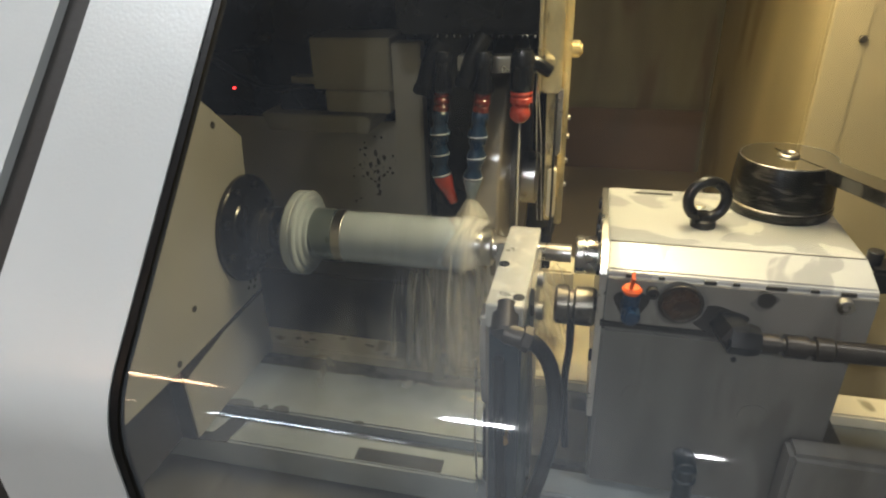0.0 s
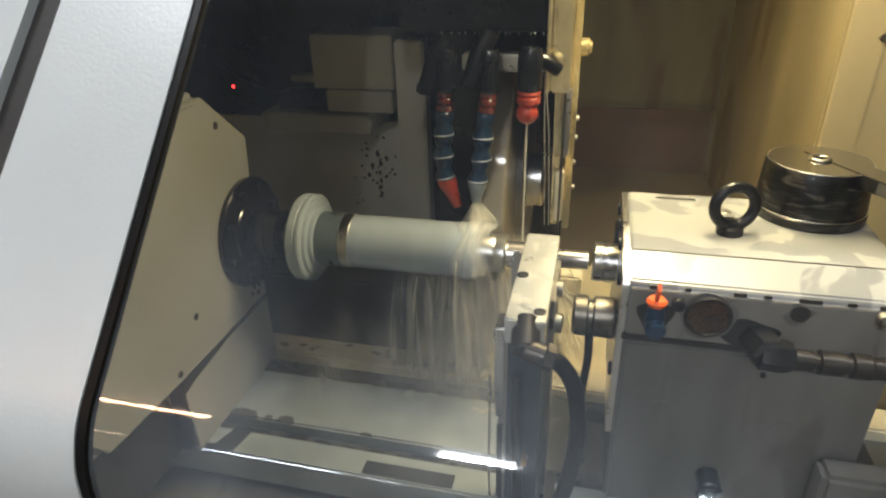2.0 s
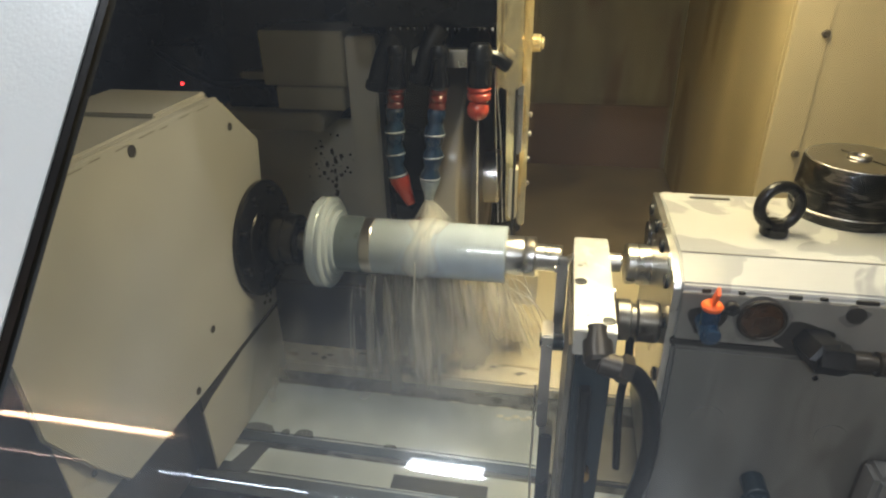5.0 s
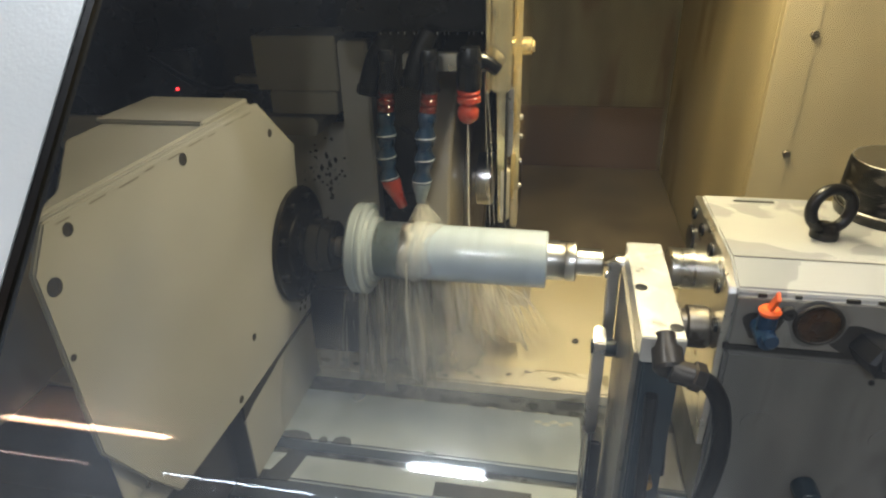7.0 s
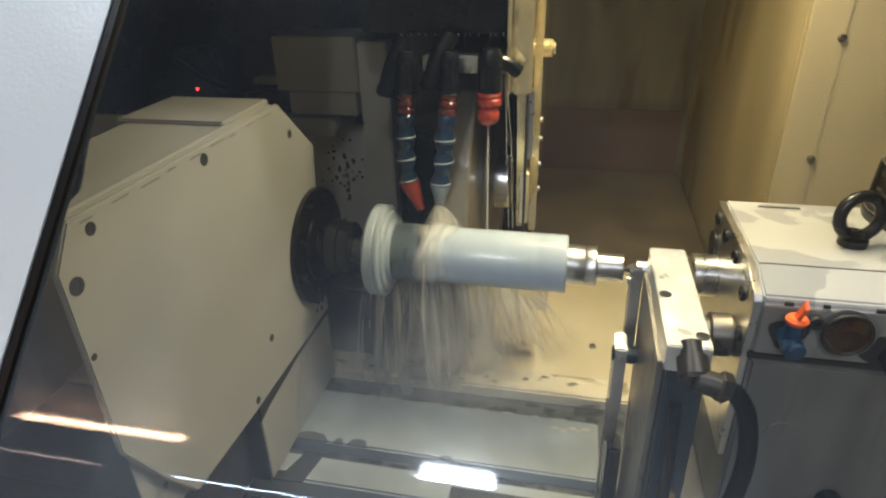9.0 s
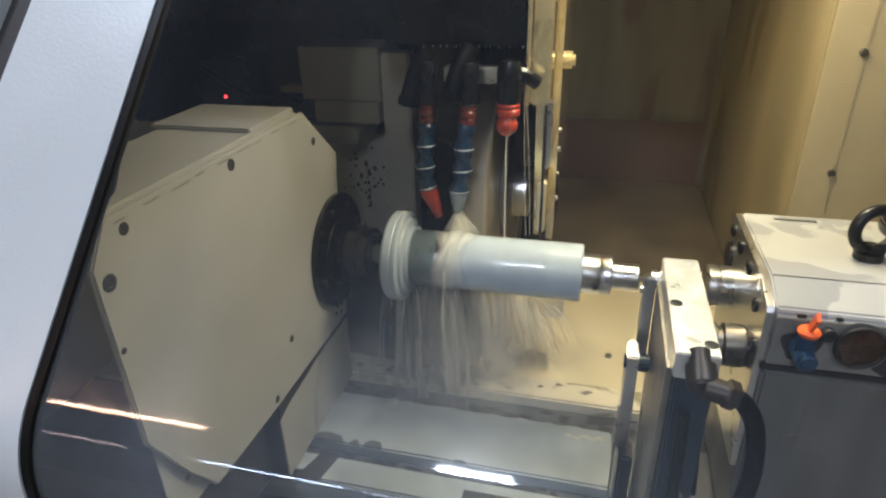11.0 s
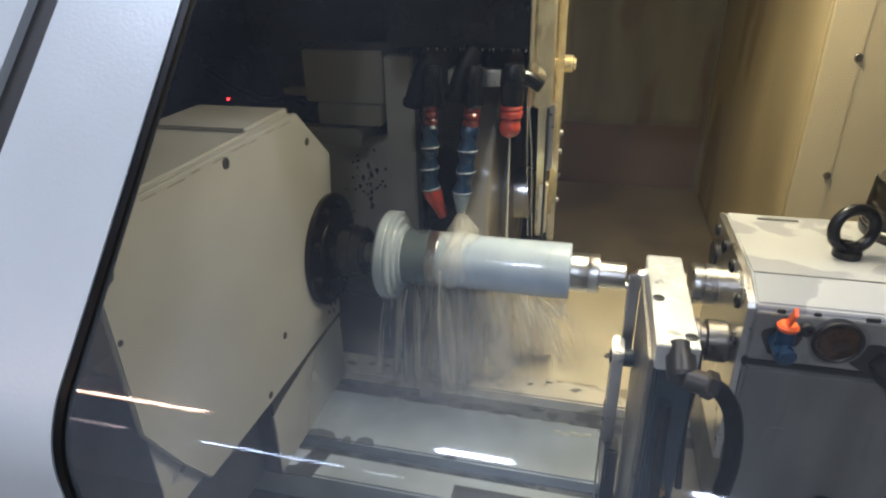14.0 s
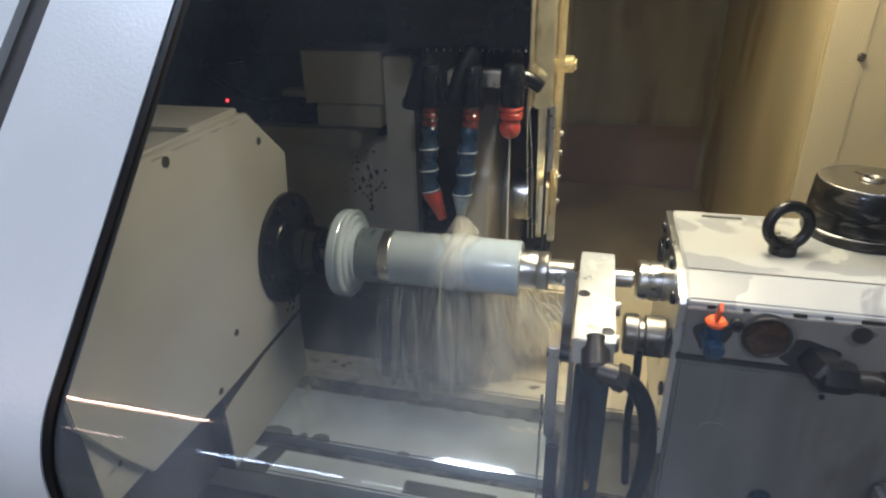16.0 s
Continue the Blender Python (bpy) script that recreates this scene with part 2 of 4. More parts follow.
def coolant_material(name, cover, colour, lo, hi, across, along):
    """Streaky milky liquid: thin where its own pattern leaves gaps, thinning out towards the rims of a sheet."""
    m = bpy.data.materials.new(name)
    m.use_nodes = True
    t = m.node_tree
    n, link = t.nodes.new, t.links.new
    b, out = t.nodes["Principled BSDF"], t.nodes["Material Output"]
    b.inputs["Base Color"].default_value = (*colour, 1)
    b.inputs["Roughness"].default_value = 0.3
    glowing, body = n("ShaderNodeBsdfTranslucent"), n("ShaderNodeMixShader")
    glowing.inputs[0].default_value = (*colour, 1)
    body.inputs[0].default_value = 0.5
    link(b.outputs[0], body.inputs[1])
    link(glowing.outputs[0], body.inputs[2])
    clear, mix = n("ShaderNodeBsdfTransparent"), n("ShaderNodeMixShader")
    uv, rim = n("ShaderNodeUVMap"), n("ShaderNodeUVMap")
    uv.uv_map, rim.uv_map = "flow", "rim"
    mp, noise_tex, rng = n("ShaderNodeMapping"), n("ShaderNodeTexNoise"), n("ShaderNodeMapRange")
    mp.inputs["Scale"].default_value = (across, along, 1)
    noise_tex.inputs["Scale"].default_value, noise_tex.inputs["Detail"].default_value, noise_tex.inputs["Distortion"].default_value = 1.0, 2.2, 0.5
    rng.interpolation_type = "SMOOTHSTEP"
    rng.inputs["From Min"].default_value, rng.inputs["From Max"].default_value = lo, hi
    rng.inputs["To Min"].default_value, rng.inputs["To Max"].default_value = 0.0, cover
    link(uv.outputs[0], mp.inputs[0])
    link(mp.outputs[0], noise_tex.inputs[0])
    link(noise_tex.outputs[0], rng.inputs[0])
    sep = n("ShaderNodeSeparateXYZ")
    link(rim.outputs[0], sep.inputs[0])
    fades = []
    for k, steep in ((0, 3.0), (1, 5.0)):
        inv, mul, up = n("ShaderNodeMath"), n("ShaderNodeMath"), n("ShaderNodeMath")
        inv.operation, mul.operation, up.operation = "SUBTRACT", "MULTIPLY", "MULTIPLY"
        inv.inputs[0].default_value = 1.0
        link(sep.outputs[k], inv.inputs[1])
        link(sep.outputs[k], mul.inputs[0])
        link(inv.outputs[0], mul.inputs[1])
        link(mul.outputs[0], up.inputs[0])
        up.inputs[1].default_value = steep
        up.use_clamp = True
        fades.append(up)
    f, g = n("ShaderNodeMath"), n("ShaderNodeMath")
    f.operation = g.operation = "MULTIPLY"
    link(fades[0].outputs[0], f.inputs[0])
    link(fades[1].outputs[0], f.inputs[1])
    link(f.outputs[0], g.inputs[0])
    link(rng.outputs[0], g.inputs[1])
    link(g.outputs[0], mix.inputs[0])
    link(clear.outputs[0], mix.inputs[1])
    link(body.outputs[0], mix.inputs[2])
    link(mix.outputs[0], out.inputs[0])
    return m


def strand_material():
    """Ragged streams of milky liquid, half clear."""
    m = material("milky_coolant_strand", (0.95, 0.93, 0.86), 0.25, vary=0.1, scale=80, bump=0)
    t = m.node_tree
    n, link = t.nodes.new, t.links.new
    b, out = t.nodes["Principled BSDF"], t.nodes["Material Output"]
    glowing, body, clear, mix = n("ShaderNodeBsdfTranslucent"), n("ShaderNodeMixShader"), n("ShaderNodeBsdfTransparent"), n("ShaderNodeMixShader")
    glowing.inputs[0].default_value = (0.97, 0.93, 0.82, 1)
    body.inputs[0].default_value, mix.inputs[0].default_value = 0.5, 0.5
    link(b.outputs[0], body.inputs[1])
    link(glowing.outputs[0], body.inputs[2])
    link(clear.outputs[0], mix.inputs[1])
    link(body.outputs[0], mix.inputs[2])
    link(mix.outputs[0], out.inputs[0])
    return m


STREAM = strand_material()
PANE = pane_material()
SPRAY = coolant_material("milky_coolant_spray", 0.92, (0.97, 0.94, 0.85), 0.22, 0.66, 60, 5)
THIN_SPRAY = coolant_material("thin_coolant_streaks", 0.85, (0.97, 0.94, 0.85), 0.30, 0.68, 80, 4)
FROTH = coolant_material("wavy_coolant_froth", 0.98, (0.97, 0.96, 0.91), 0.22, 0.50, 60, 24)
JET = coolant_material("dense_coolant_jet", 0.92, (0.95, 0.91, 0.79), 0.18, 0.6, 90, 24)
THIN_MIST = coolant_material("thin_coolant_mist", 0.3, (0.95, 0.93, 0.85), 0.15, 0.8, 9, 6)
MIST = coolant_material("coolant_mist", 0.55, (0.95, 0.92, 0.82), 0.2, 0.8, 14, 8)


# ---- mesh helpers ----
ORIGIN = {}


def thing(name, origin, label, category, group="", kind=""):
    ob = new(name)
    ob.empty_display_size = 0.02
    ob.location = origin
    ORIGIN[ob] = Vector(origin)
    return tagged(ob, label, category, group, kind)


def part(name, bm, mat, parent=None, label="", smooth=True, sharp=30):
    """Links a bmesh, given in world places, as one mesh under a thing or a part."""
    base = ORIGIN[parent] if parent else Vector((0, 0, 0))
    bmesh.ops.translate(bm, verts=bm.verts, vec=-base)
    bmesh.ops.recalc_face_normals(bm, faces=bm.faces)
    me = bpy.data.meshes.new(name)
    for f in bm.faces:
        f.smooth = smooth
    bm.to_mesh(me)
    bm.free()
    if smooth:
        me.set_sharp_from_angle(angle=radians(sharp))
    me.materials.append(mat)
    ob = new(name, me)
    ob.parent = parent
    ORIGIN[ob] = base
    if label:
        tagged(ob, label)
    return ob


def structure(name, bm, mat, label, category):
    return tagged(part(name, bm, mat), label, category, "", "structure")


def box(x0, x1, y0, y1, z0, z1, bevel=0.0, segments=2):
    bm = bmesh.new()
    bmesh.ops.create_cube(bm, size=1)
    for v in bm.verts:
        v.co = Vector(((x0 + x1) / 2 + v.co.x * (x1 - x0), (y0 + y1) / 2 + v.co.y * (y1 - y0), (z0 + z1) / 2 + v.co.z * (z1 - z0)))
    if bevel:
        bmesh.ops.bevel(bm, geom=list(bm.edges), offset=bevel, segments=segments, affect="EDGES")
    return bm


def prism(poly, axis, a, b, bevel=0.0):
    """A polygon in the two other axes, drawn out along axis from a to b."""
    bm = bmesh.new()
    put = {"x": lambda u, v, w: (w, u, v), "y": lambda u, v, w: (u, w, v), "z": lambda u, v, w: (u, v, w)}[axis]
    low = [bm.verts.new(put(u, v, a)) for u, v in poly]
    high = [bm.verts.new(put(u, v, b)) for u, v in poly]
    bm.faces.new(low)
    bm.faces.new(high)
    for i in range(len(poly)):
        j = (i + 1) % len(poly)
        bm.faces.new((low[i], low[j], high[j], high[i]))
    bmesh.ops.recalc_face_normals(bm, faces=bm.faces)
    if bevel:
        bmesh.ops.bevel(bm, geom=list(bm.edges), offset=bevel, segments=2, affect="EDGES")
    return bm


def lathe(profile, foot, way, seg=40):
    """Turns (along, radius) pairs about the line from foot in the direction way."""
    bm = bmesh.new()
    turn = Vector(way).normalized().to_track_quat("Z", "Y").to_matrix()
    rings = []
    for along, r in profile:
        if r < 1e-6:
            rings.append([bm.verts.new(turn @ Vector((0, 0, along)) + Vector(foot))])
        else:
            rings.append([bm.verts.new(turn @ Vector((r * math.cos(2 * math.pi * k / seg), r * math.sin(2 * math.pi * k / seg), along)) + Vector(foot)) for k in range(seg)])
    for p, q in zip(rings, rings[1:]):
        for k in range(seg):
            f = [p[k % len(p)], p[(k + 1) % len(p)], q[(k + 1) % len(q)], q[k % len(q)]]
            f = list(dict.fromkeys(f))
            if len(f) > 2:
                bm.faces.new(f)
    for ring in (rings[0], rings[-1]):
        if len(ring) > 2:
            bm.faces.new(ring)
    return bm


def rod(a, b, r, seg=24, bevel=0.0):
    d = (Vector(b) - Vector(a)).length
    c = bevel or min(r, d) * 0.12
    return lathe([(0, r - c), (c, r), (d - c, r), (d, r - c)], a, Vector(b) - Vector(a), seg)


def smooth_path(points, steps=8):
    """A Catmull-Rom line through the points."""
    p = [Vector(q) for q in points]
    p = [2 * p[0] - p[1], *p, 2 * p[-1] - p[-2]]
    out = []
    for i in range(1, len(p) - 2):
        for k in range(steps):
            t = k / steps
            out.append(0.5 * (2 * p[i] + (p[i + 1] - p[i - 1]) * t + (2 * p[i - 1] - 5 * p[i] + 4 * p[i + 1] - p[i + 2]) * t * t + (3 * p[i] - p[i - 1] - 3 * p[i + 1] + p[i + 2]) * t ** 3))
    return out + [p[-2]]


def tube(points, radii, seg=10, bm=None, flat=1.0):
    bm = bm or bmesh.new()
    pts = [Vector(q) for q in points]
    rr = radii if isinstance(radii, (list, tuple)) else [radii] * len(pts)
    rings, side = [], None
    for i, q in enumerate(pts):
        d = (pts[min(i + 1, len(pts) - 1)] - pts[max(i - 1, 0)]).normalized()
        side = d.orthogonal().normalized() if side is None else (side - d * side.dot(d)).normalized()
        up = d.cross(side)
        rings.append([bm.verts.new(q + rr[i] * (side * math.cos(2 * math.pi * k / seg) + up * flat * math.sin(2 * math.pi * k / seg))) for k in range(seg)])
    for p, q in zip(rings, rings[1:]):
        for k in range(seg):
            bm.faces.new((p[k], p[(k + 1) % seg], q[(k + 1) % seg], q[k]))
    bm.faces.new(rings[0])
    bm.faces.new(rings[-1])
    return bm


def ring(centre, normal, r, r2, seg=48, sides=16):
    bm = bmesh.new()
    turn = Vector(normal).normalized().to_track_quat("Z", "Y").to_matrix()
    rows = []
    for k in range(seg):
        a = 2 * math.pi * k / seg
        rows.append([bm.verts.new(turn @ Vector(((r + r2 * math.cos(b)) * math.cos(a), (r + r2 * math.cos(b)) * math.sin(a), r2 * math.sin(b))) + Vector(centre)) for b in (2 * math.pi * j / sides for j in range(sides))])
    for k in range(seg):
        p, q = rows[k], rows[(k + 1) % seg]
        for j in range(sides):
            bm.faces.new((p[j], p[(j + 1) % sides], q[(j + 1) % sides], q[j]))
    return bm


def joined(*bms):
    out = bmesh.new()
    for b in bms:
        me = bpy.data.meshes.new("joined")
        b.to_mesh(me)
        b.free()
        out.from_mesh(me)
        bpy.data.meshes.remove(me)
    return out


def cap_screw(at, way, r):
    """A socket head screw with its hollow hexagon."""
    return lathe([(0, r), (r * 0.9, r), (r * 1.0, r * 0.9), (r * 1.0, r * 0.5), (r * 0.5, r * 0.48), (r * 0.5, 0)], at, way, 18)


# ---- workshop ----
structure("floor", box(-14, 8, -16.5, 4, -0.1, 0), CONCRETE, "grey stained concrete workshop floor", "floor")
structure("ceiling", box(-14, 8, -16.5, 4, 4.1, 4.2), CEILING, "pale grey painted workshop ceiling", "ceiling")
structure("wall_north", box(-14, 8, 4, 4.1, 0, 4.1), PLASTER, "plain pale workshop wall", "wall")
structure("wall_south", box(-14, 8, -16.6, -16.5, 0, 4.1), PLASTER, "plain pale workshop wall", "wall")
structure("wall_west", box(-14.1, -14, -16.5, 4, 0, 4.1), PLASTER, "plain pale workshop wall", "wall")
structure("wall_east", box(8, 8.1, -16.5, 4, 0, 4.1), PLASTER, "plain pale workshop wall", "wall")


def ceiling_tube(x0, x1, y, glow_mat, label, thick=0.045):
    lamp = thing("ceiling_light", ((x0 + x1) / 2, y, 4.1), label, "ceiling light", "ceiling lights")
    part("housing", box(x0 - 0.03, x1 + 0.03, y - 0.05, y + 0.05, 4.05, 4.098, 0.006), PLASTER, lamp)
    part("tube", rod((x0, y, 4.0), (x1, y, 4.0), thick, 16), glow_mat, lamp)


ceiling_tube(-0.38, 0.15, -4.1, TUBE_COOL, "short bright cool white ceiling tube, lit", 0.09)
ceiling_tube(1.40, 1.55, -4.15, TUBE_COOL, "short bright cool white ceiling tube, lit")
ceiling_tube(-3.85, -2.35, -4.15, TUBE_WARM, "long warm orange ceiling tube, lit")
ceiling_tube(-6.9, -3.75, -12.4, TUBE_FAR, "long cool white ceiling tube far back, lit", 0.15)
ceiling_tube(-3.4, -2.6, -12.8, TUBE_DIM, "dim cool white ceiling tube far back, lit", 0.15)
ceiling_tube(-11.6, -8.9, -12.6, TUBE_FAINT, "dim warm ceiling tube far back, lit", 0.15)

# ---- machine housing ----
FOLD_Y, FOLD_Z, SLOPE = -0.592, 1.293, 0.927


def on_slope(z):
    return FOLD_Y + (z - FOLD_Z) * SLOPE


TOP_Z = 1.72
TOP_Y = on_slope(TOP_Z)


def front_sheet(x0, x1, thick, lift=0.0, low=0.55, bend=0.028):
    """A front panel: upright below, leaning back above the bend."""
    outer = [(FOLD_Y, low), (FOLD_Y, FOLD_Z - bend - 0.002)]
    for k in range(17):
        a = k / 16
        p0, p1, p2 = Vector((FOLD_Y, FOLD_Z - bend)), Vector((FOLD_Y, FOLD_Z)), Vector((on_slope(FOLD_Z + bend * 0.73), FOLD_Z + bend * 0.73))
        outer.append(tuple((1 - a) ** 2 * p0 + 2 * a * (1 - a) * p1 + a * a * p2))
    outer.append((on_slope(FOLD_Z + bend * 0.73 + 0.002), FOLD_Z + bend * 0.73 + 0.002))
    outer.append((TOP_Y, TOP_Z))
    def shifted(d):
        s = []
        for i, q in enumerate(outer):
            a, b = Vector(outer[max(i - 1, 0)]), Vector(outer[min(i + 1, len(outer) - 1)])
            t = (b - a).normalized()
            s.append((q[0] - t.y * d, q[1] + t.x * d))
        return s
    bm = bmesh.new()
    rows = [[bm.verts.new((x, *q)) for x, q in ((x0, a), (x1, a), (x1, b), (x0, b))] for a, b in zip(shifted(lift), shifted(lift - thick))]
    for p, q in zip(rows, rows[1:]):
        for k in range(4):
            bm.faces.new((p[k], p[(k + 1) % 4], q[(k + 1) % 4], q[k]))
    bm.faces.new(rows[0])
    bm.faces.new(rows[-1])
    return bm


housing = thing("machine_housing", (0.3, 0.3, 0.0), "sheet metal housing of a cylindrical grinding machine, stained inside", "machine housing")
part("back_wall", box(-0.9, 0.875, 1.27, 1.29, 0.3, 1.74), BACK, housing, "dark brown stained sheet metal")
part("back_panel", box(0.30, 0.60, 1.262, 1.269, 1.0, 1.70, 0.002), BACK, housing)
part("back_panel", box(0.605, 0.845, 1.262, 1.269, 1.0, 1.70, 0.002), BACK, housing)
part("back_panel", box(0.30, 0.845, 1.258, 1.269, 0.62, 0.985, 0.002), BACK_RED, housing, "reddish brown stained lower panel")
part("ledge", box(-0.4, 0.858, 0.98, 1.26, 0.56, 0.6, 0.005), SHEET, housing)
part("side_wall", box(0.862, 0.876, 0.372, 1.27, 0.3, 1.74), SHEET, housing)
strip = part("flange_strip", box(0.862, 0.918, 0.352, 0.3705, 0.3, 1.74, 0.002), SHEET, housing, "bolted sheet metal flange strip")
part("right_wall", box(0.9175, 1.6, 0.3545, 0.3685, 0.3, 1.74), SHEET, housing)
part("end_wall", box(1.6, 1.62, TOP_Y, 0.38, 0.3, 1.74), SHEET, housing)
part("left_wall", box(-0.92, -0.9, -0.55, 1.29, 0.3, 1.3), BACK, housing)
# added wall; its lit brown fills the black gap beside the end plate
part("inner_left_wall", box(-0.37, -0.35, -0.57, 0.11, 0.62, 1.74), SHEET, housing, "added inner side sheet, stained")
part("roof", box(-0.92, 1.62, TOP_Y, 1.29, 1.74, 1.76), BACK, housing)
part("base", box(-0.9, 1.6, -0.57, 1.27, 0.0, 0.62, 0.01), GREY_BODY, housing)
for bz in (1.528, 1.336, 1.144):
    part("bolt", cap_screw((0.911, 0.3515, bz), (0, -1, 0), 0.006), PIN_STEEL, strip)
part("work_lamp", box(0.44, 0.84, 0.04, 0.12, 1.705, 1.735, 0.004), LAMP_GLOW, housing, "lit warm work lamp under the roof")

# front: fixed panel, groove, door frame and pane
panel = thing("front_panel", (-0.3, FOLD_Y, 0.0), "white textured sheet metal front panel with a bend", "machine panel")
part("sheet", front_sheet(-0.9, 0.180, 0.02, 0.0, 0.0), DOOR_WHITE, panel)
part("groove_strip", front_sheet(0.179, 0.203, 0.02, -0.006, 0.0), GRIME_AND_SHADE, panel, "dark grimy gap between the panels")
door = thing("sliding_door", (0.6, FOLD_Y, 0.0), "white sliding machine door with a bent clear window", "machine door")
part("door_frame", front_sheet(0.2025, 0.2875, 0.008, 0.0), DOOR_WHITE, door)
part("gasket", front_sheet(0.2872, 0.2925, 0.005, -0.001), RUBBER, door, "black rubber window gasket")
pane = part("window_pane", front_sheet(0.290, 1.06, 0.0005, -0.003, 0.75), PANE, door, "clear smeared plastic window pane with a painted haze")
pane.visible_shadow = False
# opaque right frame out of view, added to shade the tailstock end
part("door_frame", front_sheet(1.055, 1.62, 0.022, 0.0), DOOR_WHITE, door)
part("lower_frame", box(0.29, 1.06, FOLD_Y - 0.01, FOLD_Y + 0.02, 0.0, 0.77, 0.004), DOOR_WHITE, door)

# ---- machine bed and table ----
bed = thing("machine_bed", (0.4, 0.1, 0.62), "grey machine bed with sloped splash sheet behind the table", "machine bed")
part("splash_sheet", prism([(0.075, 0.835), (0.36, 0.80), (0.56, 0.79), (0.56, 0.62), (0.075, 0.62)], "x", 0.225, 0.858), SPLASH, bed, "yellowish wet splash sheet")
part("rear_floor", box(0.256, 0.858, 0.562, 1.25, 0.62, 0.787, 0.003), REAR, bed, "brown floor sheet, darkened for the lamp's falloff")
part("way_cover", box(-0.6, 0.222, 0.12, 0.5, 0.62, 0.955, 0.006), GRIME_AND_SHADE, bed, "dark grimy way cover")
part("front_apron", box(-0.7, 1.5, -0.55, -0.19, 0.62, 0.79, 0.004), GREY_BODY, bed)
part("bolt_head", cap_screw((0.585, 0.215, 0.817), (0, 0, 1), 0.006), DULL_STEEL, bed)

work_table = thing("work_table", (0.4, -0.05, 0.79), "long wet steel traversing table with grimy grooves", "machine table")
part("table_top", box(-0.32, 0.412, -0.132, -0.024, 0.80, 0.857, 0.003), TABLE, work_table)
part("table_end", box(0.4125, 1.45, -0.132, -0.024, 0.80, 0.846, 0.002), GREY_BODY, work_table)
part("rear_groove", box(-0.32, 1.45, -0.0245, 0.022, 0.80, 0.843), GROOVE, work_table, "dark grimy groove")
part("rear_rail", box(-0.32, 1.45, 0.0215, 0.072, 0.80, 0.862, 0.003), TABLE_RAIL, work_table)
part("front_groove", box(-0.32, 1.45, -0.152, -0.1315, 0.80, 0.838), GROOVE, work_table, "dark grimy groove")
part("front_rail", box(-0.32, 1.45, -0.197, -0.1515, 0.80, 0.850, 0.003), TABLE, work_table)
# no recess is cut; a flat dark patch carries its shade
part("rail_recess", box(0.225, 0.350, -0.1925, -0.170, 0.8495, 0.8508), DARK_GREY, work_table, "flat dark patch for the recess in the front rail")
# thin dark patch paints the shaded gap beside the foot
part("rail_shadow_gap", prism([(0.012, -0.152), (0.040, -0.152), (0.030, -0.200), (-0.11, -0.208), (-0.10, -0.190), (0.0, -0.186)], "z", 0.8495, 0.8508), DARK_GREY, work_table, "dark patch for the shaded corner beside the workhead foot")

for gx, gl, gw in ((-0.012, 0.052, 0.016), (0.048, 0.014, 0.010), (0.068, 0.030, 0.014), (0.20, 0.02, 0.005)):
    part("grime_patch", prism([(gx, -0.1318), (gx + gl, -0.1318), (gx + gl * 0.8, -0.1318 + gw * 0.8), (gx + gl * 0.4, -0.1318 + gw), (gx + gl * 0.1, -0.1318 + gw * 0.7)], "z", 0.8565, 0.8576), GROOVE, work_table, "dark oily grime")
rnd = random.Random(17)
for gx in (0.03, 0.05, 0.058, 0.11, 0.16, 0.168, 0.2, 0.24, 0.252, 0.30, 0.33, 0.37, 0.378):
    gy = 0.046 + rnd.uniform(-0.014, 0.014)
    part("rail_stain", prism([(gx + rnd.uniform(0.002, 0.009) * math.cos(a), gy + rnd.uniform(0.001, 0.005) * math.sin(a)) for a in (k * math.pi / 6 for k in range(12))], "z", 0.8615, 0.8626), GREY_FACE, work_table)
rnd = random.Random(23)


def blot(cx, cy, w, h, z0, z1):
    """A flat patch with a ragged outline."""
    return prism([(cx + w * rnd.uniform(0.6, 1.1) * math.cos(a), cy + h * rnd.uniform(0.6, 1.1) * math.sin(a)) for a in (k * math.pi / 7 for k in range(14))], "z", z0, z1)


for k in range(16):
    part("groove_grime", blot(-0.02 + 0.028 * k + rnd.uniform(-0.008, 0.008), rnd.uniform(-0.014, 0.012), rnd.uniform(0.006, 0.016), rnd.uniform(0.004, 0.010), 0.8425, 0.8438), DARK_GREY, work_table)
for k in range(10):
    part("groove_grime", blot(0.01 + 0.042 * k + rnd.uniform(-0.012, 0.012), -0.142 + rnd.uniform(-0.002, 0.002), rnd.uniform(0.008, 0.018), rnd.uniform(0.004, 0.008), 0.8375, 0.8388), DARK_GREY, work_table)
for k in range(8):
    part("edge_foam", blot(0.06 + 0.045 * k + rnd.uniform(-0.02, 0.02), -0.0265 + rnd.uniform(-0.001, 0.001), rnd.uniform(0.004, 0.016), rnd.uniform(0.0006, 0.0018), 0.8565, 0.8574), FOAM_WARM, work_table)
for fx, fy in ((0.352, -0.045), (0.364, -0.049), (0.374, -0.043), (0.386, -0.047), (0.396, -0.042)):
    part("foam_patch", blot(fx, fy, 0.007, 0.004, 0.8565, 0.8577), FOAM_WARM, work_table)

